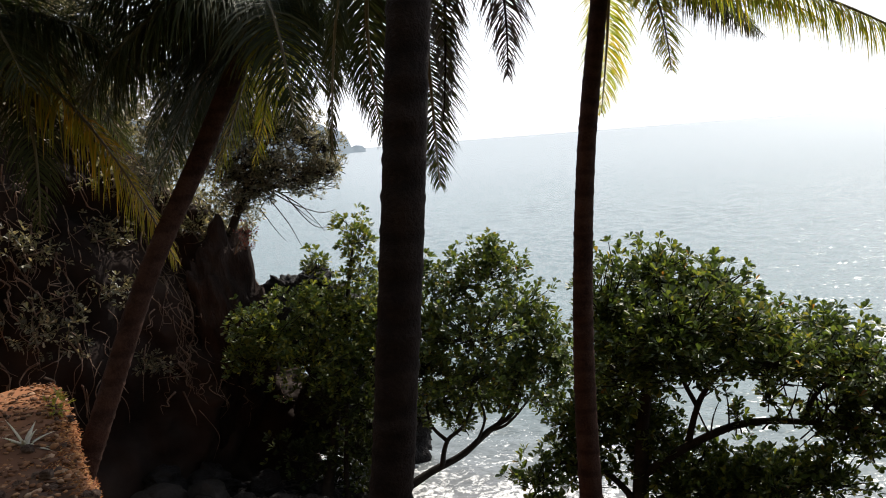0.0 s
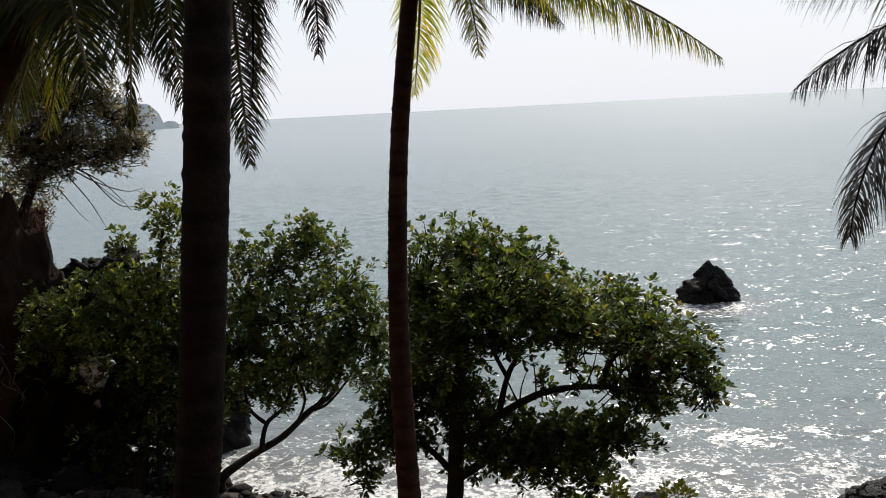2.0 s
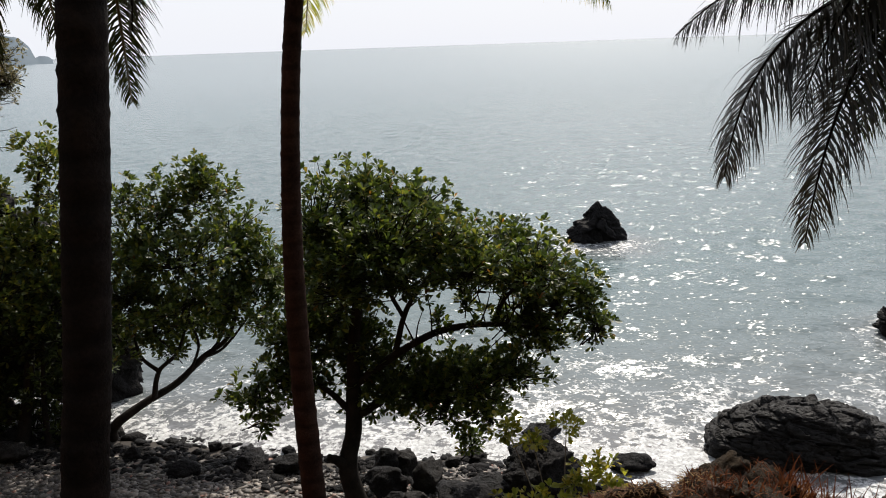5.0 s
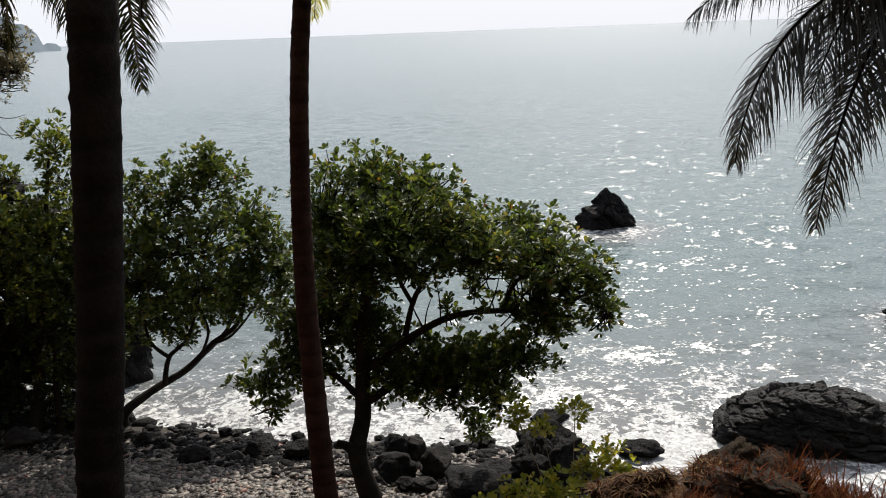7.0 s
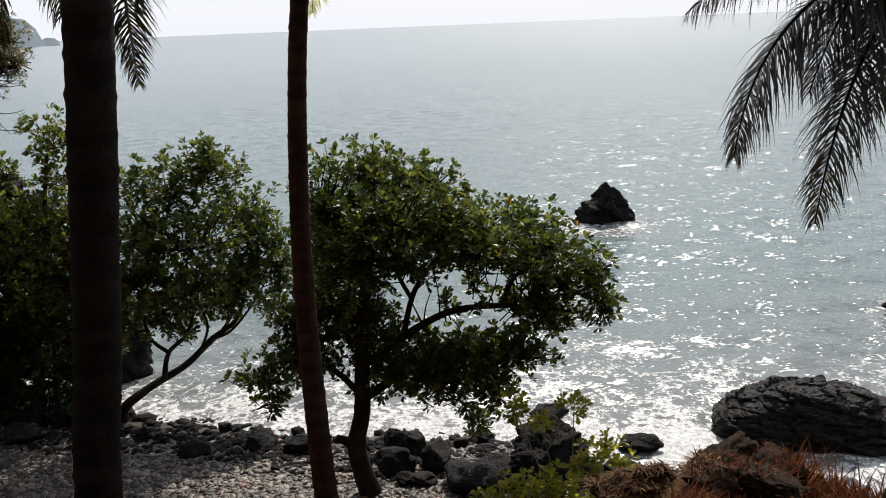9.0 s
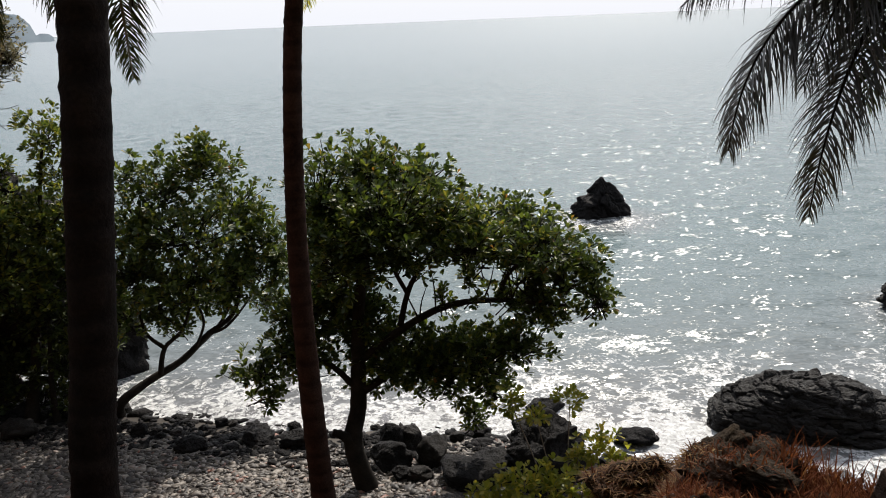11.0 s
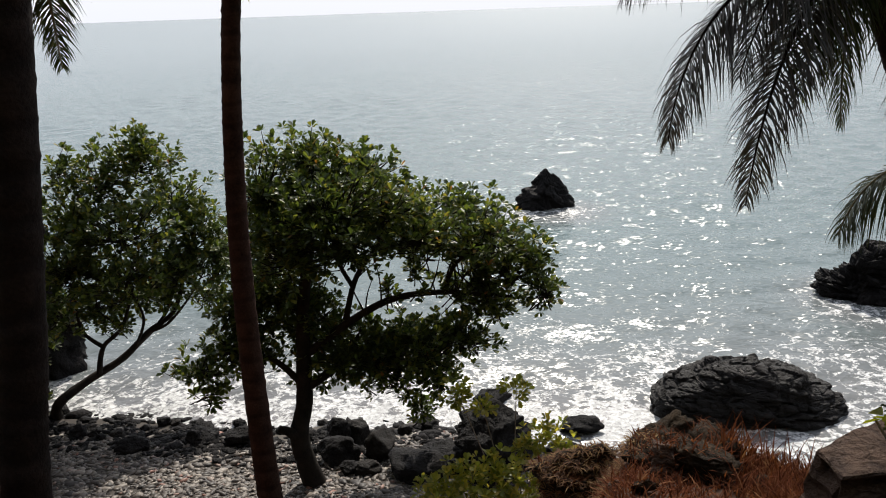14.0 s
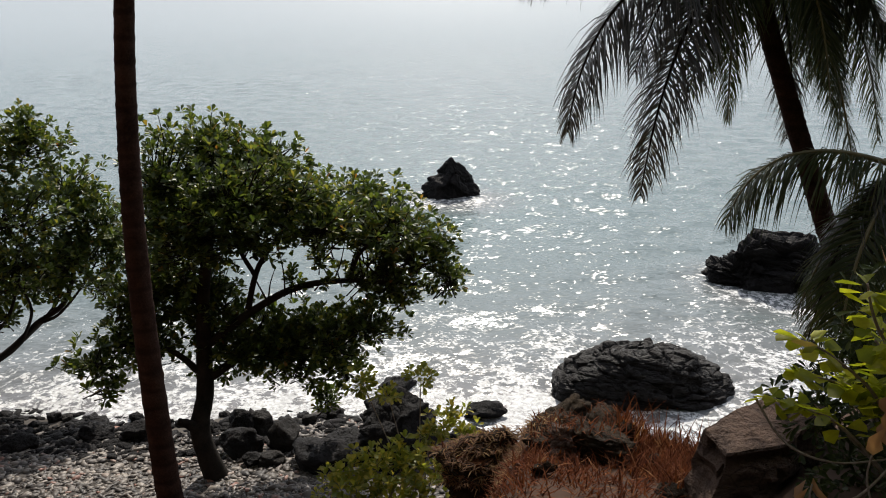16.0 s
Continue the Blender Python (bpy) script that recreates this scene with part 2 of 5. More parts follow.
f1 = m.noise(0.42, 4.0, 0.6, pos, 1.0)
f2 = m.noise(1.7, 6.0, 0.68, wp.outputs[0], 0.8)
f3 = m.noise(8.0, 5.0, 0.7, pos, 0.8)
ridge = m.math("ABSOLUTE", m.math("SUBTRACT", f2, 0.5))
dens = m.math("ADD", m.math("MULTIPLY", near, 0.7), m.math("MULTIPLY", m.math("SUBTRACT", f1, 0.5), 0.95))
torn = m.math("ADD", m.math("MULTIPLY", m.math("SUBTRACT", f3, 0.5), 1.3), m.math("MULTIPLY", strands(1.7), -0.75))
cover = m.math("ADD", m.math("ADD", dens, torn), m.math("MULTIPLY", ridge, -1.5))
foam = m.ramp(cover, [(0.22, (0, 0, 0)), (0.38, (1, 1, 1))])
foam = m.mix(1.0, foam, m.ramp(near, [(0.12, (0, 0, 0)), (0.3, (1, 1, 1))]), "MULTIPLY")
deep = m.mix(m.ramp(m.noise(0.02, 3.0), [(0.3, (0, 0, 0)), (0.7, (1, 1, 1))]), (0.094, 0.135, 0.143), (0.121, 0.17, 0.176))
deep = m.mix(m.math("MULTIPLY", near, 0.95, True), deep, (0.16, 0.145, 0.146))
col = m.mix(foam, deep, m.ramp(f3, [(0.35, (0.26, 0.26, 0.26)), (0.62, (0.66, 0.67, 0.67))]))
gloss = m.ramp(rad, [(0.03, (0.17, 0.17, 0.17)), (0.1, (0.17, 0.17, 0.17)), (0.25, (0.2, 0.2, 0.2)), (1.0, (0.21, 0.21, 0.21))])
rgh = m.mix(foam, gloss, (0.7, 0.7, 0.7))
m.b.inputs["IOR"].default_value = 1.33
M["water"] = m.done(col, rgh, nrm, 0.4)

m = Mat("hillside_ground")
g1 = m.noise(0.7, 6.0, 0.6)
g2 = m.noise(9.0, 5.0, 0.65)
c1 = m.ramp(g2, [(0.3, (0.11, 0.04, 0.016)), (0.7, (0.40, 0.155, 0.055))])
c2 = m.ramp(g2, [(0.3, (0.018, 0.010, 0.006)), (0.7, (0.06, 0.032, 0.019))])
geo = m.n.new("ShaderNodeNewGeometry")
sep = m.n.new("ShaderNodeSeparateXYZ")
m.link(geo.outputs["Position"], sep.inputs[0])
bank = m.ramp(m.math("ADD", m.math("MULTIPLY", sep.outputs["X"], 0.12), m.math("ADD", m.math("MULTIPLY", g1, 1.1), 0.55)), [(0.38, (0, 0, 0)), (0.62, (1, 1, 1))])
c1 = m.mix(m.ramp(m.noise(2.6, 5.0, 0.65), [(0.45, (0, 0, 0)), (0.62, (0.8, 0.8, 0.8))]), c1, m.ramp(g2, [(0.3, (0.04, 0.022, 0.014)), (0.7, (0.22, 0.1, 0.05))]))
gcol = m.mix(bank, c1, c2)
litter = m.add("ShaderNodeTexVoronoi", Scale=14.0)
gcol = m.mix(m.ramp(litter.outputs["Distance"], [(0.18, (0.65, 0.65, 0.65)), (0.32, (0, 0, 0))]), gcol, m.ramp(m.noise(3.0, 3.0), [(0.4, (0.02, 0.011, 0.006)), (0.6, (0.09, 0.044, 0.023))]))
low = m.ramp(m.math("MULTIPLY", m.math("ADD", sep.outputs["Z"], m.math("MULTIPLY", g1, 0.8)), 0.4, True), [(0.55, (1, 1, 1)), (0.8, (0, 0, 0))])
peb = m.ramp(m.noise(16.0, 3.0, 0.7), [(0.3, (0.03, 0.026, 0.024)), (0.7, (0.11, 0.098, 0.086))])
gcol = m.mix(low, gcol, peb)
wood = m.ramp(m.math("MULTIPLY", m.math("ADD", sep.outputs["Y"], 6.0), 0.2, True), [(0.0, (1, 1, 1)), (1.0, (0, 0, 0))])
gcol = m.mix(wood, gcol, m.ramp(g2, [(0.3, (0.015, 0.022, 0.008)), (0.7, (0.05, 0.06, 0.022))]))
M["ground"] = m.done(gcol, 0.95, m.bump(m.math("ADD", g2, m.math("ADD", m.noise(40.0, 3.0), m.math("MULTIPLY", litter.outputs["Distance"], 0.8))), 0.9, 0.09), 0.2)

m = Mat("pebbles")
col = m.ramp(island(m), [(0.0, (0.02, 0.016, 0.014)), (0.4, (0.075, 0.062, 0.053)), (0.75, (0.155, 0.132, 0.112)), (0.94, (0.27, 0.235, 0.2)), (1.0, (0.2, 0.075, 0.048))])
nz = m.noise(30.0, 4.0)
col = m.mix(0.5, col, m.ramp(nz, [(0.3, (0.5, 0.5, 0.5)), (0.7, (1, 1, 1))]), "MULTIPLY")
M["pebble"] = m.done(col, 0.58, m.bump(nz, 0.3, 0.01), 0.5)

m = Mat("earth_clods")
col = m.ramp(island(m), [(0.0, (0.04, 0.02, 0.013)), (0.45, (0.14, 0.068, 0.036)), (0.8, (0.25, 0.125, 0.06)), (1.0, (0.28, 0.2, 0.14))])
M["clod"] = m.done(col, 0.9, m.bump(m.noise(40.0, 4.0), 0.4, 0.01), 0.15)

# the haze of distance is painted into this pale blue-grey base colour
m = Mat("far_headland_painted_haze")
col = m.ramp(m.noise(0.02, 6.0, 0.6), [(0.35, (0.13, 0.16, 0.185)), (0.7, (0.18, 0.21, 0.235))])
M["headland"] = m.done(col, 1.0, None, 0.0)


# ---- building helpers ----
def mesh_of(name, verts, faces, mat, smooth=True):
    me = bpy.data.meshes.new(name)
    me.from_pydata([tuple(q) for q in verts], [], faces)
    me.materials.append(mat)
    if smooth:
        me.polygons.foreach_set("use_smooth", [True] * len(me.polygons))
    me.update()
    return me


def thing(name, label, category, at=(0, 0, 0), group="", kind=""):
    ob = new(name)
    ob.location = at
    ob.empty_display_size = 0.2
    return tagged(ob, label, category, group, kind)


def piece(name, verts, faces, mat, parent, label="", smooth=True):
    """One mesh under a thing, in the thing's own space."""
    ob = new(name, mesh_of(name, verts, faces, mat, smooth))
    ob.parent = parent
    return tagged(ob, label)


def spline(pts, n):
    """A smooth line through pts."""
    pts = [Vector(q) for q in pts]
    out = []
    for i in range(len(pts) - 1):
        a, b, c, d = pts[max(i - 1, 0)], pts[i], pts[i + 1], pts[min(i + 2, len(pts) - 1)]
        for k in range(n):
            t = k / n
            out.append(0.5 * (2 * b + (c - a) * t + (2 * a - 5 * b + 4 * c - d) * t * t + (3 * b - a - 3 * c + d) * t ** 3))
    out.append(pts[-1])
    return out


def tube(pts, r0, r1, sides=8, wob=0.0, seed=0, flare=0.0, rings=0, power=1.0):
    """A tapered, slightly uneven tube along pts."""
    rnd = random.Random(seed)
    verts, faces = [], []
    n = len(pts)
    up = Vector((0.31, 0.77, 0.2))
    for i, q in enumerate(pts):
        d = (pts[min(i + 1, n - 1)] - pts[max(i - 1, 0)]).normalized()
        s = d.cross(up).normalized()
        u = s.cross(d)
        f = i / max(n - 1, 1)
        r = r1 + (r0 - r1) * (1 - f) ** power + flare * r0 * math.exp(-f * 20.0)
        if rings and i % rings == 0:
            r *= 1.03 + 0.04 * rnd.random()
        for k in range(sides):
            a = 2 * math.pi * k / sides
            rr = r * (1 + wob * (rnd.random() - 0.5))
            verts.append(q + (s * math.cos(a) + u * math.sin(a)) * rr)
    for i in range(n - 1):
        for k in range(sides):
            k2 = (k + 1) % sides
            faces.append((i * sides + k, i * sides + k2, (i + 1) * sides + k2, (i + 1) * sides + k))
    faces.append(tuple(range((n - 1) * sides, n * sides)))
    faces.append(tuple(reversed(range(sides))))
    return verts, faces


def shift(pts, base):
    b = Vector(base)
    return [Vector(q) - b for q in pts]


LEAF = [(0, 0, 0), (0.17, 0.42, 0.06), (0.25, 0.8, 0.05), (0, 1.0, -0.03), (-0.25, 0.8, 0.05), (-0.17, 0.42, 0.06), (0, 0.6, -0.03)]
LEAF_F = [(0, 1, 6), (1, 2, 6), (2, 3, 6), (3, 4, 6), (4, 5, 6), (5, 0, 6)]


def add_leaf(vs, fs, at, way, size, rnd, width=1.0):
    """One leaf, folded along its midrib."""
    d = way.normalized()
    s = d.cross(Vector((0, 0, 1)))
    if s.length < 0.05:
        s = Vector((1, 0, 0))
    s = s.normalized()
    s = (Matrix.Rotation(rnd.uniform(-0.7, 0.7), 3, d) @ s)
    u = s.cross(d)
    o = len(vs)
    for x, y, z in LEAF:
        vs.append(at + s * (x * size * width) + d * (y * size) + u * (z * size))
    for f in LEAF_F:
        fs.append(tuple(o + i for i in f))


def crown(blobs, base, per_area, size, seed, leaves=(6, 9), droop=0.0, width=1.0, core=0.35, depth=1.0):
    """Rosettes of leaves at the twig tips of a crown that is made up of uneven clumps. Returns leaf mesh, twig mesh."""
    rnd = random.Random(seed)
    vs, fs, tv, tf = [], [], [], []
    b0 = Vector(base)
    for x, y, z, rx, rz in blobs:
        rx, rz = rx * 1.12, rz * 1.12
        c = Vector((x, y, z)) - b0
        ry = depth * (rx + rz) / 2
        n = int(per_area * (rx * rz + rx * ry + ry * rz)) + 3
        for _ in range(n):
            while True:
                q = Vector((rnd.gauss(0, 1), rnd.gauss(0, 1), rnd.gauss(0, 1)))
                if q.length > 0.1:
                    break
            q.normalize()
            rad = 1.0 - (1 - core) * rnd.random() ** 1.6
            rad *= 1.0 + 0.5 * noise.noise(Vector((q.x * 1.7 + x, q.y * 1.7 + y, q.z * 1.7 + z)))
            p = c + Vector((q.x * rx, q.y * ry, q.z * rz)) * rad
            out = (Vector((q.x, q.y, q.z * 0.7)) + Vector((0, 0, 0.75 - droop)) + 0.4 * Vector((rnd.uniform(-1, 1), rnd.uniform(-1, 1), rnd.uniform(-1, 1)))).normalized()
            side = out.orthogonal().normalized()
            k = rnd.randint(*leaves)
            a0 = rnd.uniform(0, 6.28)
            for i in range(k):
                a = a0 + i * 2.4
                tilt = rnd.uniform(0.45, 1.25)
                way = Matrix.Rotation(a, 3, out) @ (out * math.cos(tilt) + side * math.sin(tilt))
                way.z -= droop * rnd.random() * 0.8
                add_leaf(vs, fs, p + way * 0.02, way, size * rnd.uniform(0.65, 1.15), rnd, width)
            if rnd.random() < 0.45:
                back = p - out * rnd.uniform(0.2, 0.5) - Vector((q.x * rx, q.y * ry, q.z * rz)) * 0.25
                a, f = tube([p, (p + back) / 2 + Vector((0, 0, rnd.uniform(-0.04, 0.04))), back], 0.006, 0.014, 4)
                o = len(tv)
                tv += a
                tf += [tuple(o + i for i in g) for g in f]
    return (vs, fs), (tv, tf)


# ---- terrain ----
def sstep(a, b, x):
    t = min(max((x - a) / (b - a), 0.0), 1.0)
    return t * t * (3 - 2 * t)


def ground_z(x, y, rough=True):
    d = math.hypot(x, y)
    az = math.degrees(math.atan2(x, y))
    front = 7.35 - 0.72 * d
    right = 7.35 - 0.408 * d - 1.5 * max(0.0, d - 9.1) * sstep(9.1, 9.9, d)
    far_right = 7.35 - 0.30 * d - 0.9 * max(0.0, d - 11.5)
    left = 7.35 - 0.06 * d - 1.4 * max(0.0, d - 9.4)
    back = 7.35 + 2.0 * max(0.0, min(-y, 20.0) - 2.5)
    z = front
    z = z + (right - z) * sstep(9.0, 19.0, az)
    z = z + (far_right - z) * sstep(34.0, 42.0, az)
    z = z + (left - z) * sstep(-40.0, -46.5, az)
    side = sstep(60, 95, abs(az))
    z = z + (back - z) * side
    if az > 60:
        z = max(z, 4.0 - 0.05 * d)
    shore = 16.5 + 0.25 * max(0.0, min(-x, 12.0) - 2.0) - 1.6 * sstep(0.5, 3.0, x) - 1.3 * sstep(2.6, 5.0, x) - 0.05 * max(0, x - 5)
    beach = 0.19 * (shore - y)
    if beach < 0:
        beach *= 1.6
    beach = max(beach, -3.0)
    if y > -5:
        z = max(z, beach)
    else:
        z = max(z, 2.0)
    if rough:
        z += 0.10 * noise.noise(Vector((x * 0.7, y * 0.7, 3.1))) + 0.04 * noise.noise(Vector((x * 2.9, y * 2.9, 1.1)))
        if z < 1.4:
            z -= 0.03
    return z


def terrain():
    xs = [-70, -50, -36, -28] + [-22 + 0.25 * i for i in range(176)] + [24, 30, 40, 55, 70]
    ys = [-60, -40, -25, -15, -8] + [-4 + 0.25 * i for i in range(112)] + [26, 30, 40]
    verts = [(x, y, ground_z(x, y)) for y in ys for x in xs]
    nx = len(xs)
    faces = [(j * nx + i, j * nx + i + 1, (j + 1) * nx + i + 1, (j + 1) * nx + i) for j in range(len(ys) - 1) for i in range(nx - 1)]
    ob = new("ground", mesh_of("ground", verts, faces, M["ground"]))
    tagged(ob, "steep hillside of reddish earth above a grey pebble beach", "ground", kind="structure")


terrain()


def sea():
    """One sheet to the horizon, ruffled by many small waves that roll toward the shore."""
    az = np.radians(np.concatenate([np.linspace(-30, 41, 420), np.arange(45, 330, 5.0)]))
    radii = [10.0]
    while radii[-1] < 4900:
        r = radii[-1]
        radii.append(r + (max(0.1, 0.0075 * r) if r < 160 else 0.09 * r))
    rad = np.array(radii)
    step = np.gradient(rad)
    x = rad[:, None] * np.sin(az)[None, :]
    y = rad[:, None] * np.cos(az)[None, :]
    z = np.zeros_like(x)
    rng = np.random.default_rng(12)
    n = 64
    wave = np.exp(rng.uniform(math.log(0.5), math.log(3.2), n))
    turn = rng.normal(0.12, 1.0, n) * np.clip(1.25 - 0.42 * np.log(wave), 0.25, 1.1)
    ph = rng.uniform(0, 2 * math.pi, n)
    for w, a, p in zip(wave, turn, ph):
        k = 2 * math.pi / w
        fit = np.clip((w / step - 2.0) / 3.0, 0, 1)
        amp = 0.0155 / k * fit * np.clip((200 - rad) / 100, 0, 1)
        arg = k * (x * math.sin(a) + y * math.cos(a)) + p
        s = np.sin(arg)
        z += amp[:, None] * (s + 0.22 * np.cos(2 * arg))
    gust = 0.85 + 0.35 * np.sin(0.21 * x + 0.13 * y + 0.4) * np.sin(0.05 * x - 0.17 * y)
    z *= gust * np.clip((y - 13.0) / 4.0, 0.35, 1.0)
    rows, cols = x.shape
    co = np.stack([x, y, z], axis=-1).reshape(-1, 3)
    i, k = np.meshgrid(np.arange(rows - 1), np.arange(cols), indexing="ij")
    k2 = (k + 1) % cols
    quad = np.stack([i * cols + k, (i + 1) * cols + k, (i + 1) * cols + k2, i * cols + k2], axis=-1).reshape(-1, 4)
    ob = new("water", mesh_of("water", co.tolist(), quad.tolist(), M["water"]))
    tagged(ob, "glittering grey-green sea with white foam along the shore", "sea", kind="structure")


sea()


def headland():
    """A far hilly point that runs out into the sea."""
    verts, faces = [], []
    n, rows = 90, 10
    for i in range(n + 1):
        f = i / n
        az = radians(-24.2 - 22.0 * f)
        top = 4 + 1350 * math.tan(radians(3.5 * (1 - math.exp(-f * 9.0)))) * (0.85 + 0.3 * f)
        top *= 1 + 0.16 * noise.noise(Vector((f * 26, 0.3, 0)))
        if f < 0.045:
            top = 6 + 9 * math.sin(f / 0.045 * 2.6) + 5 * noise.noise(Vector((f * 200, 0, 0)))
        for j in range(rows + 1):
            g = j / rows
            dd = 1350 + 260 * g + 40 * noise.noise(Vector((f * 14, g * 4, 0)))
            z = -1 + top * math.sin(g * math.pi / 2) * (1 + 0.1 * noise.noise(Vector((f * 30, g * 6, 5))))
            verts.append((dd * math.sin(az), dd * math.cos(az), z))
    for i in range(n):
        for j in range(rows):
            a = i * (rows + 1) + j
            faces.append((a, a + 1, a + rows + 2, a + rows + 1))
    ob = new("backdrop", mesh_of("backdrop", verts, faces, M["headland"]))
    tagged(ob, "headland on the horizon with haze painted into its blue-grey colour", "headland", kind="structure")


headland()


# ---- cliff ----
CLIFF_LINE = spline([(-34, 1, 0), (-25, 5.5, 0), (-18.2, 10.6, 0), (-14.2, 14.4, 0), (-12.1, 17.2, 0), (-11.4, 19.6, 0), (-12.6, 22.5, 0), (-17, 26, 0), (-30, 30, 0)], 22)


def cliff_point(i, g, out=0.0):
    """A point of the cliff: i along its foot, g up its face and over its top."""
    n = len(CLIFF_LINE)
    q = CLIFF_LINE[i]
    d = (CLIFF_LINE[min(i + 1, n - 1)] - CLIFF_LINE[max(i - 1, 0)]).normalized()
    inn = Vector((-d.y, d.x, 0))
    f = i / (n - 1)
    top = 7.6 + 5.5 * sstep(0.56, 0.25, f) - 3.6 * sstep(0.60, 0.74, f)
    if g < 0.7:
        h = g / 0.7
        p = q + inn * (0.4 + 1.5 * h * h) + Vector((0, 0, -0.6 + h * (top + 0.6)))
    else:
        h = (g - 0.7) / 0.3
        p = q + inn * (1.9 + 8 * h) + Vector((0, 0, top + 4.5 * h))
    w = noise.fractal(Vector((p.x * 0.33, p.y * 0.33, p.z * 0.33)), 0.8, 2.1, 5)
    w2 = noise.noise(Vector((p.x * 1.6, p.y * 1.6, p.z * 0.6)))
    w3 = noise.noise(Vector((p.x * 4.5, p.y * 4.5, p.z * 3.0)))
    return p - inn * (1.0 * w + 0.4 * w2 + 0.24 * abs(w3) + out) + Vector((0, 0, 0.35 * w))


def cliff():
    n, rows = len(CLIFF_LINE), 90
    verts = [cliff_point(i, j / (rows - 1)) for i in range(n) for j in range(rows)]
    faces = []
    for i in range(n - 1):
        for j in range(rows - 1):
            a = i * rows + j
            faces.append((a, a + rows, a + rows + 1, a + 1))
    ob = new("cliff", mesh_of("cliff", verts, faces, M["cliff"]))
    tagged(ob, "dark overhanging sea cliff draped with dry roots", "cliff", kind="structure")


cliff()


# ---- rocks ----
def rock(name, label, at, size, seed, mat, planes=7, sub=4, rough=0.16, freq=1.6, yaw=0.0, group="", category="rock", sink=0.15):
    """A broken stone: a ball cut by random planes, then roughened. at is the middle of its foot."""
    rnd = random.Random(seed)
    bm = bmesh.new()
    bmesh.ops.create_icosphere(bm, subdivisions=sub, radius=1.0)
    cuts = []
    for _ in range(planes):
        q = Vector((rnd.gauss(0, 1), rnd.gauss(0, 1), rnd.gauss(0.1, 0.8))).normalized()
        cuts.append((q, rnd.uniform(0.5, 0.85)))
    off = Vector((seed * 3.7, seed * 1.3, seed * 0.7))
    for vtx in bm.verts:
        p = vtx.co.copy()
        if p.z < 0:
            w = max(math.hypot(p.x, p.y), 0.05)
            p.x, p.y = p.x / w, p.y / w
            if w < 0.3:
                p.x, p.y = p.x * w / 0.3, p.y * w / 0.3
        for q, dd in cuts:
            e = p.dot(q) - dd
            if e > 0:
                p -= q * e * 0.9
        k = 1 + rough * noise.fractal(p * freq + off, 0.9, 2.2, 5)
        if sub > 4:
            k += 0.08 * cracked(p * 1.7, off) + 0.035 * cracked(p * 1.7, off, 2.4)
        elif sub > 3:
            k += 0.06 * cracked(p * 1.2, off)
        vtx.co = p * k
    lo = min(vt.co.z for vt in bm.verts)
    rot = Matrix.Rotation(yaw, 3, "Z")
    for vtx in bm.verts:
        p = vtx.co
        vtx.co = rot @ Vector((p.x * size[0], p.y * size[1], (p.z - lo) * size[2] - sink * size[2]))
    me = bpy.data.meshes.new(name)
    bm.to_mesh(me)
    bm.free()
    me.materials.append(mat)
    me.polygons.foreach_set("use_smooth", [True] * len(me.polygons))
    ob = new(name, me)
    ob.location = at
    return tagged(ob, label, category, group)


def cracked(p, off, fine=1.0):
    """How far a rock's skin stands out at p: tilted slabs of uneven height with cracks between them."""
    q = Vector((p.x * 0.9 * fine, p.y * 1.1 * fine, (p.z + 0.14 * p.x) * 3.2 * fine)) + off
    q += Vector((0.35 * noise.noise(q * 0.9), 0.3 * noise.noise(q * 0.9 + Vector((7, 0, 0))), 0.5 * noise.noise(q * 0.7 + Vector((0, 9, 0)))))
    dist, cells = noise.voronoi(q)
    step = noise.cell(cells[0] * 61.7)
    return -0.9 * math.exp(-(dist[1] - dist[0]) * 8.0) + 1.3 * (step - 0.5)


def stack():
    """The pointed rock that stands out in the sea."""
    rnd = random.Random(4)
    bm = bmesh.new()
    bmesh.ops.create_icosphere(bm, subdivisions=6, radius=1.0)
    for vtx in bm.verts:
        p = vtx.co.copy()
        a = math.atan2(p.y, p.x)
        h = (p.z + 1) / 2
        r = (1 - h) ** 0.72 + 0.02
        r = min(r, 0.98)
        q = Vector((math.cos(a) * r, math.sin(a) * r, h))
        k = 0.12 * noise.fractal(Vector((q.x * 2.4, q.y * 2.4, q.z * 2.4 + 5)), 0.75, 2.2, 6)
        tilt = Vector((q.x * 0.8 + q.z * 0.75, q.y * 0.9, q.z * 0.8 - q.x * 0.75))
        k += 0.11 * cracked(Vector((tilt.z * 1.6, tilt.y * 1.8, tilt.x * 0.9)), Vector((3, 8, 1))) + 0.05 * cracked(Vector((tilt.z * 3, tilt.y * 3, tilt.x * 1.6)), Vector((1, 8, 4)))
        k += 0.16 * math.exp(-((h - 0.38) / 0.22) ** 2) * max(0.0, -math.cos(a)) + 0.07 * math.exp(-((h - 0.55) / 0.2) ** 2) * max(0.0, math.cos(a))
        k *= min(1.0, 2.6 * (1.0 - h) + 0.08)
        q.x += math.cos(a) * k
        q.y += math.sin(a) * k
        q.z += 0.05 * noise.noise(Vector((q.x * 4, q.y * 4, 2.0)))
        vtx.co = Vector((q.x * 1.56 + 0.12 * q.z, q.y * 1.1, q.z * 2.06 - 0.25))
    me = bpy.data.meshes.new("sea_rock")
    bm.to_mesh(me)
    bm.free()
    me.materials.append(M["rock_dark"])
    me.polygons.foreach_set("use_smooth", [True] * len(me.polygons))
    ob = new("sea_rock", me)
    ob.location = (7.45, 36.0, 0.0)
    tagged(ob, "jagged dark pointed rock standing out in the sea", "rock")


stack()


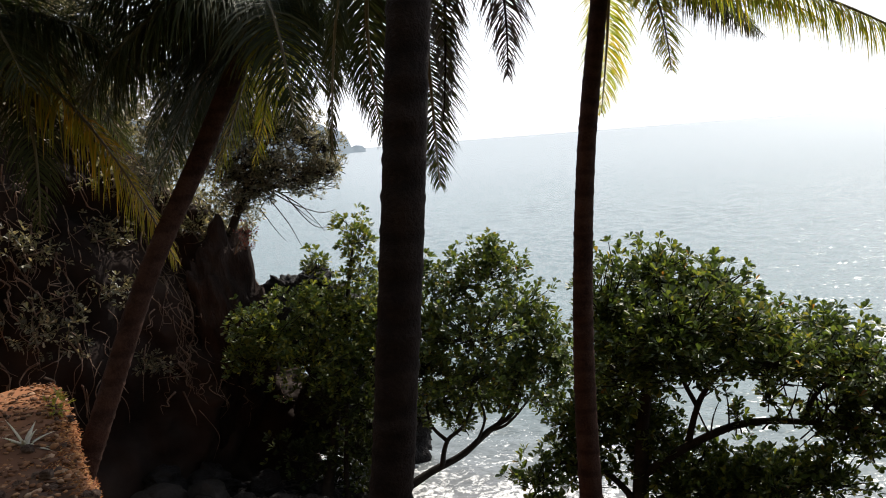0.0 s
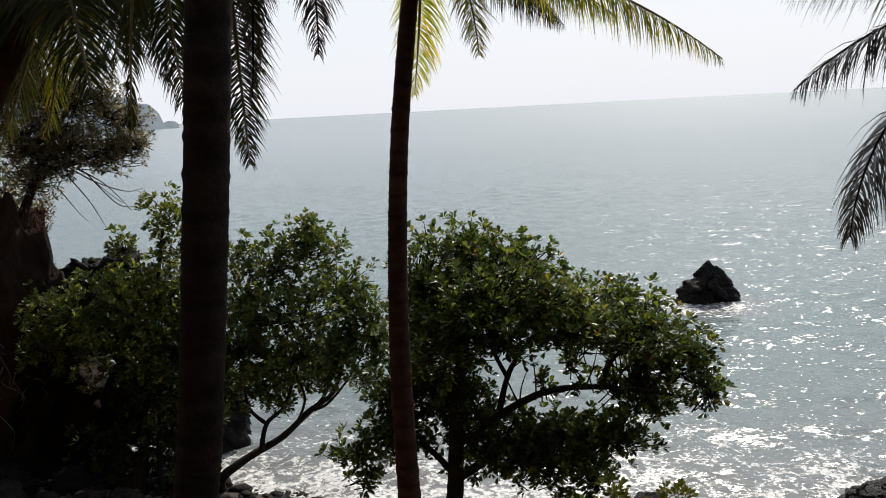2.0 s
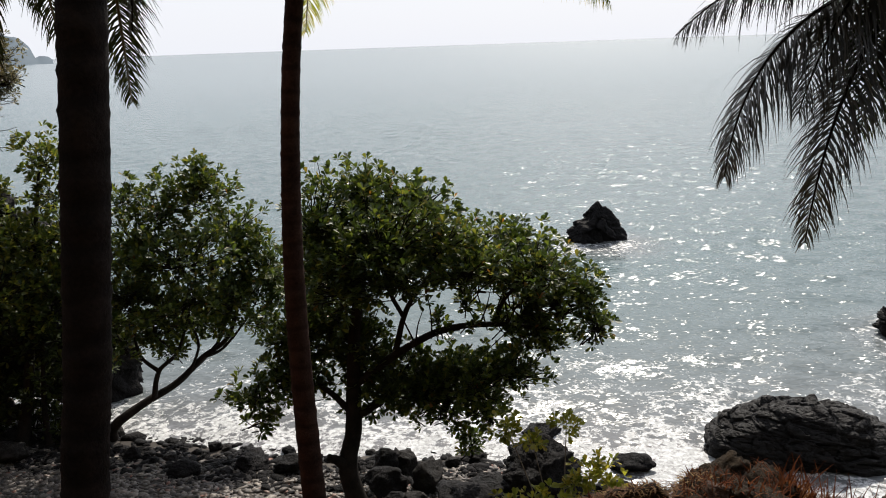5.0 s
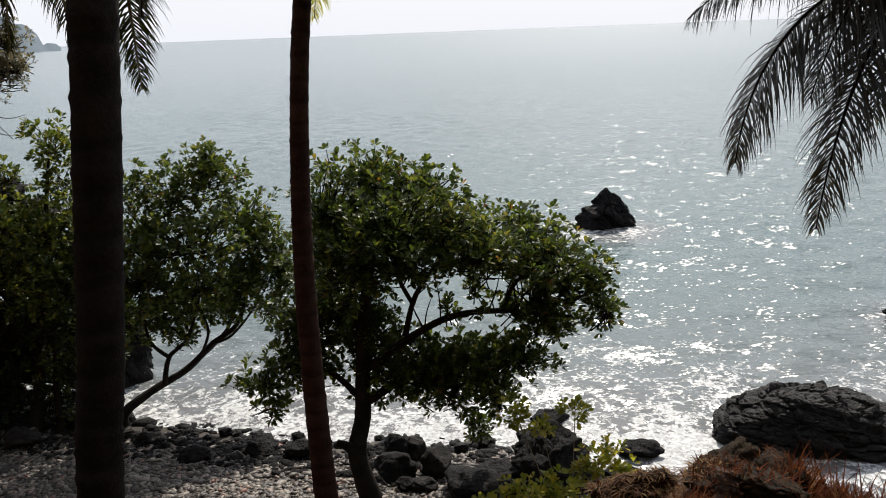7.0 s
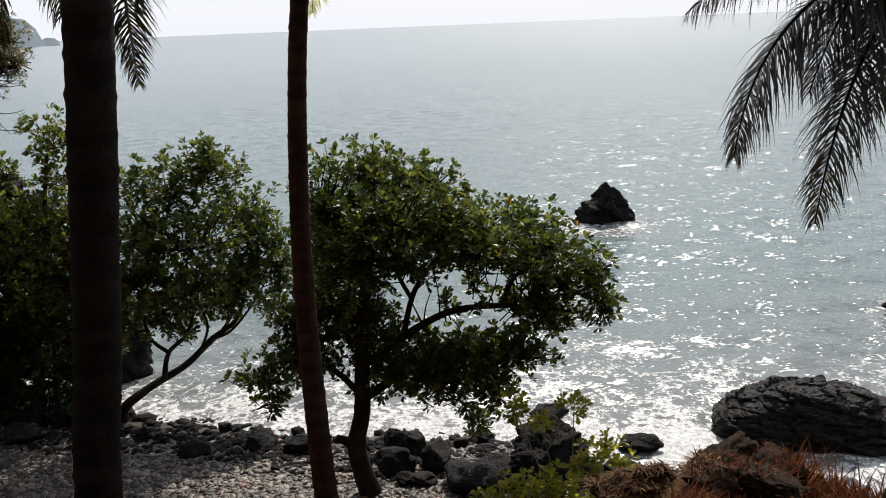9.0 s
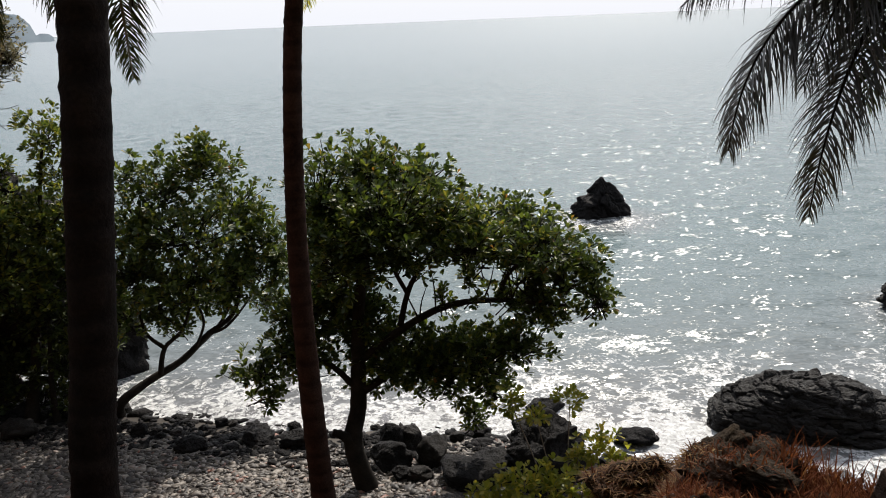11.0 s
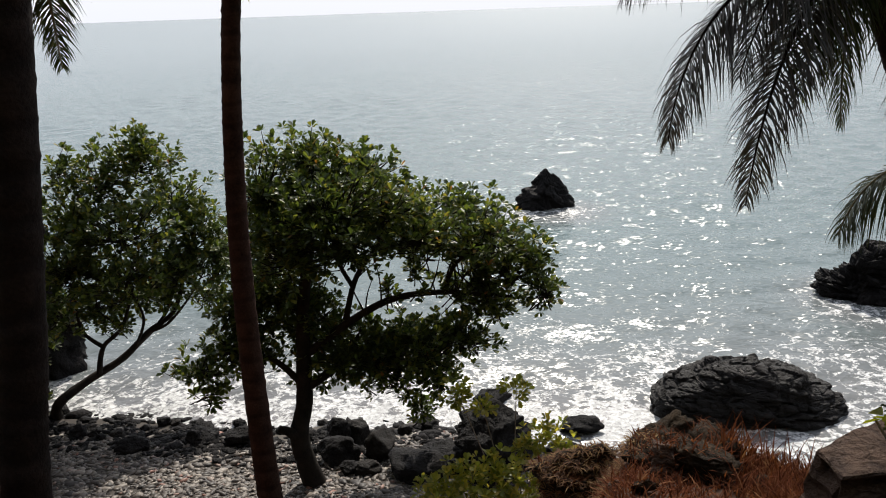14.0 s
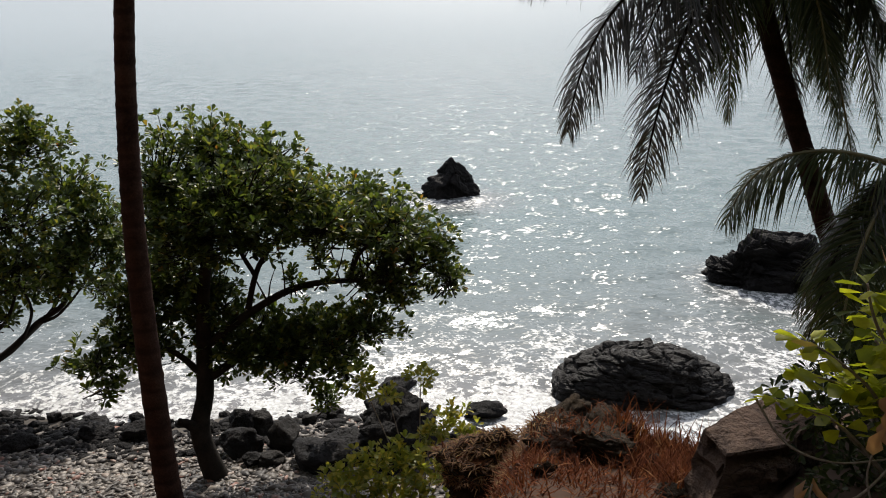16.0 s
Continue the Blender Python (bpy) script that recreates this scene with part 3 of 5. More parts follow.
def line_at(pts, x):
    for (a, h), (b, k) in zip(pts, pts[1:]):
        if x <= b:
            return h + (k - h) * max(0.0, (x - a) / (b - a))
    return pts[-1][1]


def shore_rock():
    """A long rock of tilted slabs, blunt and undercut at one end, stepped down at the other."""
    bm = bmesh.new()
    bmesh.ops.create_icosphere(bm, subdivisions=7, radius=1.0)
    off = Vector((5, 2, 8))
    top = [(-1.0, 0.85), (-0.5, 0.94), (-0.12, 1.0), (0.16, 0.99), (0.24, 0.86), (0.46, 0.87), (0.56, 0.76), (1.0, 0.8)]
    for vt in bm.verts:
        p = vt.co.copy()
        w = max(math.hypot(p.x, p.y), 0.05)
        if p.z < 0:
            p.x, p.y = p.x / max(w, 0.3), p.y / max(w, 0.3)
        x, y = math.copysign(abs(p.x) ** 0.86, p.x), math.copysign(abs(p.y) ** 0.8, p.y)
        z = max(p.z, -0.3) ** 0.8 if p.z > 0 else p.z
        q = Vector((x * 2.3, y * 1.25, z * 1.3 * line_at(top, x + 0.08 * noise.noise(p * 3.0))))
        if x < -0.5 and q.z < 0.5:
            q.x += 0.22 * (0.5 - max(q.z, 0.0)) * (-x - 0.5) * 2
        nrm = Vector((p.x, p.y, max(p.z, 0.0))).normalized()
        k = 0.10 * noise.fractal(q * 0.9 + off, 0.9, 2.1, 5) + 0.062 * cracked(q * 1.15, off) + 0.034 * cracked(q * 1.15, off, 2.3) + 0.025 * noise.fractal(q * 7.0 + off, 0.8, 2.1, 3)
        vt.co = q + nrm * k
    me = bpy.data.meshes.new("shore_rock")
    bm.to_mesh(me)
    bm.free()
    me.materials.append(M["rock_strata"])
    ob = new("shore_rock", me)
    ob.location = (8.08, 16.15, -0.12)
    ob.rotation_euler = (0, 0, radians(-6))
    tagged(ob, "large dark cracked boulder washed by surf", "rock")


shore_rock()


def surf_rock():
    """A low blunt block, stepped down at one end, broken all over."""
    bm = bmesh.new()
    bmesh.ops.create_icosphere(bm, subdivisions=6, radius=1.0)
    off = Vector((11, 4, 2))
    for vt in bm.verts:
        p = vt.co.copy()
        sq = Vector([math.copysign(abs(c) ** 0.6, c) for c in p])
        top = 0.62 + 0.38 * sstep(-0.62, -0.25, sq.x + 0.25 * noise.noise(p * 2.0 + off)) - 0.1 * sstep(0.2, 0.8, sq.x)
        q = Vector((sq.x * 2.25, sq.y * 1.1, max(sq.z, -0.3) * 2.0 * top))
        n2 = Vector((p.x, p.y, max(p.z, 0.0))).normalized()
        k = 0.3 * noise.fractal(q * 0.8 + off, 0.8, 2.1, 6) + 0.15 * cracked(q * 0.9, off) + 0.08 * cracked(q * 0.9, off, 2.4)
        vt.co = q + n2 * k
    me = bpy.data.meshes.new("sea_rock")
    bm.to_mesh(me)
    bm.free()
    me.materials.append(M["rock_dark"])
    ob = new("sea_rock", me)
    ob.location = (15.4, 22.2, -0.2)
    ob.rotation_euler = (0, 0, radians(-30))
    tagged(ob, "black craggy rock at the edge of the surf", "rock")


surf_rock()


# ---- coconut palms ----
def frond_mesh(p0, p1, p2, length, droop, seed, width=0.0165, bare=0.06):
    """A feather leaf: a bent midrib with two rows of narrow hanging leaflets. Returns leaflets and midrib."""
    rnd = random.Random(seed)
    vs, fs = [], []
    p0, p1, p2 = Vector(p0), Vector(p1), Vector(p2)
    pairs = int(min(max(((p1 - p0).length + (p2 - p1).length) / 0.0165, 70), 230))
    width *= 0.72 + 0.28 * min(1.0, length / 0.75)
    line = []
    for i in range(25):
        t = i / 24
        line.append(p0 * (1 - t) ** 2 + p1 * 2 * t * (1 - t) + p2 * t * t)
    for i in range(pairs):
        s = bare + (1 - bare) * (i + rnd.uniform(-0.3, 0.3)) / pairs
        s = min(max(s, 0.02), 0.995)
        q = p0 * (1 - s) ** 2 + p1 * 2 * s * (1 - s) + p2 * s * s
        tan = ((p1 - p0) * (1 - s) + (p2 - p1) * s).normalized()
        side = tan.cross(Vector((0, 0, 1)))
        if side.length < 0.25:
            side = side + tan.cross(Vector((0.3, -1, 0))) * 0.5
        side.normalize()
        prof = 0.45 + 0.75 * math.sin(math.pi * min(1.0, 0.12 + 0.86 * s)) ** 0.8
        prof *= 1.0 - 0.25 * s * s - 0.35 * s ** 8
        for sg in (-1, 1):
            if rnd.random() < 0.06:
                continue
            ln = length * prof * rnd.uniform(0.75, 1.2) * (1.25 - 0.25 * min(1.0, length / 0.75))
            way = (side * sg * (1.0 - 0.3 * s) + tan * (0.25 + 0.5 * s) + Vector((0, 0, 0.12))).normalized()
            way = (way + Vector((rnd.uniform(-1, 1), rnd.uniform(-1, 1), rnd.uniform(-1, 1))) * 0.27).normalized()
            wv = tan.cross(way)
            wv = (wv.normalized() if wv.length > 0.01 else side)
            edge = way.cross(wv).normalized()
            dr = droop * rnd.uniform(0.75, 1.25)
            w = width * rnd.uniform(0.8, 1.15) * (0.7 + 0.5 * prof)
            o = len(vs)
            pos, dirn = q.copy(), way.copy()
            for k in range(5):
                f = k / 4
                half = w * (0.55, 1.0, 0.85, 0.5, 0.04)[k] * 0.5
                vs.append(pos + edge * half)
                vs.append(pos - edge * half)
                dirn = (dirn + Vector((0, 0, -dr * (0.5 + 0.6 * f)))).normalized()
                pos = pos + dirn * (ln / 4)
            for k in range(4):
                a = o + 2 * k
                fs.append((a, a + 1, a + 3, a + 2))
    rib = tube(line, 0.035, 0.006, 6)
    return (vs, fs), rib


def palm(label, trunk, r0, r1, fronds, seed, bark_mat, extra=0, crown_at=None, flare=0.5, reach=2.6):
    """trunk: points from the foot up. fronds: (p0, p1, p2, leaflet length, droop, material key, label)."""
    base = trunk[0]
    ob = thing("coconut_palm", label, "palm tree", base, "coconut palms")
    pts = spline(shift(trunk, base), 36)
    v, f = tube(pts, r0, r1, 24, 0.05, seed, flare, 5, 2.0)
    piece("trunk", v, f, bark_mat, ob)
    rnd = random.Random(seed)
    top = Vector(crown_at if crown_at else trunk[-1])
    allf = list(fronds)
    for i in range(extra):
        a = rnd.uniform(0, 6.28)
        rise = rnd.uniform(0.7, 1.8)
        out = Vector((math.cos(a), math.sin(a), 0))
        allf.append((top, top + out * reach * 0.5 + Vector((0, 0, rise)), top + out * reach + Vector((0, 0, rise * 0.5)), 0.7, 0.45, "frond", ""))
    for i, (a, b, c, ln, dr, key, lab) in enumerate(allf):
        (lv, lf), (rv, rf) = frond_mesh(*shift((a, b, c), base), ln * 1.6, dr, seed * 50 + i)
        fr = piece("frond", lv, lf, M[key], ob, lab)
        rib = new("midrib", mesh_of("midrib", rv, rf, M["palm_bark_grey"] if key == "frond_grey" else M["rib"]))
        rib.parent = fr
    return ob


m = Mat("frond_midrib")
M["rib"] = m.done(m.ramp(m.noise(8.0), [(0.3, (0.06, 0.055, 0.02)), (0.7, (0.14, 0.11, 0.04))]), 0.5)

Q = (-2.2, 5.98, 10.95)
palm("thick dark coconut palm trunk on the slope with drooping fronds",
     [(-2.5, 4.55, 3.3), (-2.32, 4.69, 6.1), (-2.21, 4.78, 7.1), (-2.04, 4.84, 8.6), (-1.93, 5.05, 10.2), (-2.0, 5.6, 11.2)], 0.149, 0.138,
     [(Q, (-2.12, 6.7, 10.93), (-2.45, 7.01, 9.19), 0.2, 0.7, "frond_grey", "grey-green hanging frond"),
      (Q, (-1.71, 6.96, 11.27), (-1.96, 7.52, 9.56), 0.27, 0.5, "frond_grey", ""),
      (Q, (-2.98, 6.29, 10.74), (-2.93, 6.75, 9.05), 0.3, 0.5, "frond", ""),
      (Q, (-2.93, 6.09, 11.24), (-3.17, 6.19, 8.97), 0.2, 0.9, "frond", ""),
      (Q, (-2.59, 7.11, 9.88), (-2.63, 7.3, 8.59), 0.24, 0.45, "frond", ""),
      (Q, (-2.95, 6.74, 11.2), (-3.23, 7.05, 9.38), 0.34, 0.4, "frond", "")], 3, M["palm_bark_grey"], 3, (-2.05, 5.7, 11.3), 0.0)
Q = (-1.35, 10.48, 11.04)
palm("slender brown coconut palm trunk rising from the foot of the slope",
     [(-1.72, 10.38, 0.8), (-1.85, 10.4, 2.42), (-1.9, 10.38, 4.91), (-1.86, 10.38, 6.8), (-1.73, 10.45, 8.7), (-1.48, 10.52, 10.6), (-1.40, 10.52, 11.1)], 0.2, 0.106,
     [(Q, (-1.4, 10.98, 10.43), (-1.62, 11.25, 9.22), 0.3, 0.5, "frond_yellow_lit", "yellow-green frond"),
      (Q, (-0.71, 10.14, 11.01), (-0.62, 9.85, 9.61), 0.27, 0.4, "frond_yellow_lit", ""),
      (Q, (0.76, 9.88, 10.62), (2.05, 9.28, 9.39), 0.38, 0.85, "frond_yellow_lit", "long arching frond with a yellowed tip"),
      (Q, (-0.17, 11.17, 10.92), (0.35, 11.56, 10.11), 0.36, 0.6, "frond_grey", ""),
      (Q, (0.1, 10.32, 10.75), (1.01, 10.06, 9.98), 0.36, 0.8, "frond_yellow_lit", ""),
      (Q, (-0.54, 10.91, 11.07), (0.43, 11.11, 10.02), 0.36, 0.8, "frond", "")], 5, M["palm_bark"], 6, None, 0.25)
Q = (-4.61, 7.67, 10.5)
Q2 = (-7.15, 6.44, 10.44)
palm("leaning coconut palm with a dense dark crown over orange earth",
     [(-6.22, 5.6, 5.5), (-6.08, 5.84, 5.88), (-5.88, 6.18, 6.69), (-5.55, 6.62, 7.9), (-5.13, 7.21, 9.14), (-4.71, 7.62, 10.27), (-4.61, 7.67, 10.5)], 0.12, 0.098,
     [(Q, (-4.23, 7.67, 10.61), (-4.56, 7.23, 8.93), 0.3, 0.45, "frond_yellow_lit", "yellow-green frond with sunlight painted into its colour"),
      (Q, (-4.91, 7.72, 9.71), (-5.33, 7.56, 8.72), 0.24, 0.5, "frond_yellow_lit", ""),
      (Q, (-3.99, 8.02, 10.92), (-3.83, 7.88, 9.85), 0.5, 0.5, "frond", ""),
      (Q, (-5.85, 7.66, 11.47), (-7.24, 7.09, 10.15), 0.6, 0.5, "frond", ""),
      (Q, (-4.08, 7.06, 10.87), (-3.79, 6.76, 9.27), 0.45, 0.4, "frond", ""),
      (Q, (-5.43, 7.73, 10.19), (-6.08, 7.61, 8.76), 0.5, 0.5, "frond", ""),
      (Q, (-5.2, 7.0, 11.0), (-5.9, 6.4, 9.6), 0.6, 0.5, "frond", ""),
      (Q, (-5.6, 7.3, 10.9), (-6.6, 6.8, 9.4), 0.6, 0.5, "frond", ""),
      (Q, (-5.2, 7.9, 10.9), (-6.0, 8.0, 9.5), 0.6, 0.5, "frond", ""),
      (Q, (-4.4, 8.2, 10.9), (-4.4, 8.5, 9.7), 0.6, 0.4, "frond", ""),
      (Q, (-5.29, 7.87, 10.36), (-5.82, 7.86, 9.17), 0.45, 0.6, "frond", ""),
      (Q, (-5.56, 7.8, 10.63), (-6.25, 7.65, 9.02), 0.45, 0.6, "frond", ""),
      (Q, (-5.63, 7.63, 10.85), (-6.5, 7.44, 9.54), 0.5, 0.6, "frond", ""),
      (Q, (-5.26, 7.76, 11.05), (-6.16, 7.6, 10.07), 0.5, 0.6, "frond", ""),
      (Q, (-6.01, 7.71, 11.15), (-7.01, 7.39, 9.96), 0.5, 0.6, "frond", ""),
      (Q, (-5.15, 7.84, 10.16), (-5.43, 7.89, 9.14), 0.4, 0.6, "frond", "")], 7, M["palm_bark"], 7, None, 0.3, 2.0)
palm("coconut palm with fronds hanging over the slope",
     [(-8.9, 5.2, 5.9), (-8.5, 5.6, 8.0), (-7.6, 6.2, 10.1), (-7.15, 6.44, 10.5)], 0.16, 0.12,
     [(Q2, (-6.12, 6.79, 9.83), (-5.39, 6.88, 8.02), 0.4, 0.7, "frond_yellow_lit", "green frond with sunlight painted into its colour"),
      (Q2, (-6.41, 6.5, 10.03), (-6.26, 6.08, 8.51), 0.3, 0.5, "frond", ""),
      (Q2, (-6.9, 5.9, 10.6), (-6.6, 5.2, 8.9), 0.5, 0.5, "frond", ""),
      (Q2, (-6.4, 6.7, 10.9), (-5.6, 6.9, 9.9), 0.6, 0.5, "frond", ""),
      (Q2, (-6.8, 7.1, 10.7), (-6.6, 7.8, 9.2), 0.6, 0.5, "frond", ""),
      (Q2, (-6.6, 6.1, 10.9), (-5.9, 5.8, 9.8), 0.6, 0.5, "frond", "")], 9, M["palm_bark"], 5, None, 0.3, 2.2)
Q = (5.2, 8.6, 9.6)
palm("leaning coconut palm with grey drooping fronds over the sea",
     [(6.72, 7.5, 4.1), (6.67, 7.56, 4.69), (6.44, 7.76, 5.57), (6.1, 8.03, 6.62), (5.74, 8.28, 7.7), (5.35, 8.54, 8.92), (5.24, 8.61, 9.57)], 0.15, 0.105,
     [(Q, (3.84, 8.8, 10.13), (2.66, 8.81, 9.01), 0.5, 0.6, "frond_grey", "grey frond"),
      (Q, (3.38, 8.77, 9.33), (3.12, 8.44, 7.53), 0.52, 0.7, "frond_grey", ""),
      (Q, (4.02, 8.05, 8.89), (3.8, 7.94, 6.9), 0.45, 0.55, "frond_grey", ""),
      (Q, (4.87, 8.36, 8.93), (4.91, 8.22, 7.63), 0.3, 0.9, "frond", "dark folded frond"),
      (Q, (5.94, 8.63, 8.92), (5.95, 8.63, 7.34), 0.45, 0.5, "frond_grey", ""),
      (Q, (5.97, 8.12, 9.04), (6.22, 7.68, 6.96), 0.5, 0.5, "frond", ""),
      (Q, (6.55, 8.31, 9.4), (7.13, 7.82, 7.6), 0.5, 0.5, "frond", ""),
      (Q, (6.3, 8.0, 10.0), (7.2, 7.3, 8.3), 0.5, 0.5, "frond", ""),
      (Q, (4.3, 8.4, 9.9), (3.75, 8.2, 8.2), 0.55, 0.55, "frond_grey", ""),
      (Q, (4.6, 8.2, 9.6), (4.3, 8.0, 8.0), 0.5, 0.55, "frond", ""),
      (Q, (5.6, 8.0, 9.7), (5.7, 7.6, 7.9), 0.5, 0.5, "frond", ""),
      (Q, (6.1, 8.6, 9.5), (6.5, 8.5, 7.7), 0.5, 0.5, "frond", ""),
      (Q, (6.0, 8.2, 9.8), (6.6, 7.9, 8.4), 0.5, 0.5, "frond", ""),
      (Q, (6.2, 8.2, 10.0), (7.0, 7.6, 8.9), 0.5, 0.5, "frond", ""),
      (Q, (6.2, 8.5, 9.9), (6.9, 8.2, 8.2), 0.5, 0.5, "frond", ""),
      (Q, (6.4, 8.4, 10.0), (7.4, 8.0, 9.0), 0.5, 0.5, "frond", ""),
      (Q, (6.3, 8.9, 9.9), (6.75, 8.75, 7.45), 0.5, 0.6, "frond", "dark hanging frond"),
      (Q, (6.7, 8.7, 9.6), (7.1, 8.5, 7.3), 0.5, 0.6, "frond", ""),
      (Q, (6.2, 8.9, 9.5), (6.4, 9.0, 8.0), 0.45, 0.6, "frond", "")], 11, M["palm_bark"], 7, None, 0.4)
Q = (6.37, 7.16, 7.25)
palm("short young coconut palm with arching fronds on the slope",
     [(6.75, 6.85, 4.2), (6.7, 6.9, 5.4), (6.5, 7.05, 6.6), (6.37, 7.16, 7.25)], 0.16, 0.12,
     [(Q, (5.06, 7.78, 7.78), (4.73, 7.75, 6.58), 0.5, 0.7, "frond", ""),
      (Q, (5.75, 7.2, 7.1), (5.5, 7.15, 5.3), 0.36, 0.7, "frond_grey", "grey frond"),
      (Q, (5.54, 6.81, 6.67), (5.48, 6.61, 5.4), 0.42, 0.5, "frond", ""),
      (Q, (6.0, 7.3, 6.9), (5.62, 7.2, 5.2), 0.35, 0.8, "frond", "dead hanging frond"),
      (Q, (6.1, 7.2, 6.8), (5.95, 7.15, 5.1), 0.35, 0.8, "frond", ""),
      (Q, (5.9, 7.4, 7.0), (5.5, 7.4, 5.6), 0.35, 0.8, "frond", ""),
      (Q, (6.2, 7.0, 6.9), (6.1, 6.8, 5.2), 0.35, 0.8, "frond", "")], 13, M["palm_bark"], 0, None, 0.3, 1.8)


# ---- shore trees ----
def tree(name, label, base, limbs, blobs, seed, leaf_key, per_area, size, leaves=(6, 9), droop=0.0, width=1.0, core=0.3, category="tree", bark_key="tree_bark", depth=1.0, group=""):
    """limbs: (points, thick end, thin end). The first is the trunk."""
    ob = thing(name, label, category, base, group)
    for i, (pts, r0, r1) in enumerate(limbs):
        v, f = tube(spline(shift(pts, base), 7), r0, r1, 10, 0.12, seed + i, 0.35 if i == 0 else 0.0)
        piece("trunk" if i == 0 else "limb", v, f, M[bark_key], ob)
    (lv, lf), (tv, tf) = crown(blobs, base, per_area, size, seed, leaves, droop, width, core, depth)
    tagged(piece("crown", lv, lf, M[leaf_key], ob), kind="stuff")
    if tv:
        tagged(piece("twiggery", tv, tf, M[bark_key], ob), kind="stuff")
    return ob


EYE0 = Vector((0, 0, 9))


def nearer(pts, k):
    return [tuple(EYE0 + (Vector(q[:3]) - EYE0) * k) + tuple(r * k for r in q[3:]) for q in pts]


# clumps of the crowns: middle x y z, half width, half height
MAIN = [
    (-1.33, 14.76, 6.42, 0.79, 0.53), (-0.45, 15.01, 6.12, 0.81, 0.54), (-2.07, 14.17, 5.94, 0.62, 0.77), (-0.99, 13.68, 5.75, 1.09, 0.69),
    (0.1, 14.02, 5.68, 0.61, 0.46), (1.57, 14.94, 5.34, 0.71, 0.35), (2.75, 14.56, 4.5, 0.44, 0.44), (1.82, 14.0, 5.03, 0.83, 0.41),
    (2.98, 14.31, 3.78, 0.38, 0.42), (-1.71, 13.51, 5.11, 0.75, 0.7), (-0.63, 13.71, 5.06, 0.9, 0.45), (0.58, 13.71, 5.16, 0.7, 0.4)]
MAIN_LOW = [
    (-3.43, 14.01, 2.76, 0.55, 0.33), (-2.98, 14.62, 2.88, 0.51, 0.51), (-3.42, 14.21, 2.13, 0.28, 0.2), (-0.78, 14.9, 2.78, 0.85, 0.43),
    (0.46, 15.01, 2.74, 0.8, 0.46), (1.49, 14.54, 2.89, 0.61, 0.5), (0.09, 14.82, 2.04, 0.58, 0.4), (0.88, 14.79, 2.02, 0.52, 0.46),
    (-1.68, 15.13, 3.09, 0.57, 0.69), (-2.45, 14.82, 3.6, 0.45, 0.67), (1.83, 15.01, 3.58, 0.62, 0.28), (0.58, 14.81, 1.21, 0.21, 0.35)]
MAIN_IN = [(-2.03, 13.89, 4.26, 0.73, 0.63), (-1.46, 14.16, 3.81, 0.59, 0.64), (-0.97, 13.9, 2.87, 0.75, 0.48), (-0.23, 13.73, 2.91, 0.85, 0.48), (-2.41, 13.73, 3.12, 0.48, 0.48),
           (0.6, 13.52, 3.08, 0.73, 0.47), (2.03, 13.79, 3.79, 0.47, 0.29), (2.15, 13.57, 4.51, 0.61, 0.41), (-2.75, 13.76, 4.01, 0.37, 0.47), (0.75, 13.5, 5.15, 0.5, 0.35),
           (-1.2, 15.4, 5.3, 1.2, 0.7), (0.3, 15.3, 5.1, 1.1, 0.6), (-2.2, 15.0, 4.9, 0.8, 0.7), (1.6, 15.0, 4.6, 0.8, 0.4)]
# fine twigs that cross the gap over the long limb
rt = random.Random(77)
TWIGS = []
for i in range(13):
    x0 = rt.uniform(-0.7, 2.0)
    z0 = 3.35 + 0.5 * math.sin(min(1.0, (x0 + 0.8) / 1.9) * 1.57)
    dx, dz = rt.uniform(-0.9, 0.8), rt.choice([rt.uniform(0.5, 1.2), rt.uniform(0.5, 1.2), rt.uniform(-0.7, -0.4)])
    y0 = 14.45 + rt.uniform(-0.1, 0.1)
    TWIGS.append(([(x0, y0, z0), (x0 + 0.35 * dx + rt.uniform(-0.1, 0.1), y0, z0 + 0.5 * dz), (x0 + dx, y0 + rt.uniform(-0.2, 0.2), z0 + dz)], 0.018, 0.006))
SPRAYS = [(rt.uniform(-0.5, 2.2), 14.45, rt.uniform(3.75, 4.6), 0.14, 0.12) for _ in range(16)]
K = 0.94
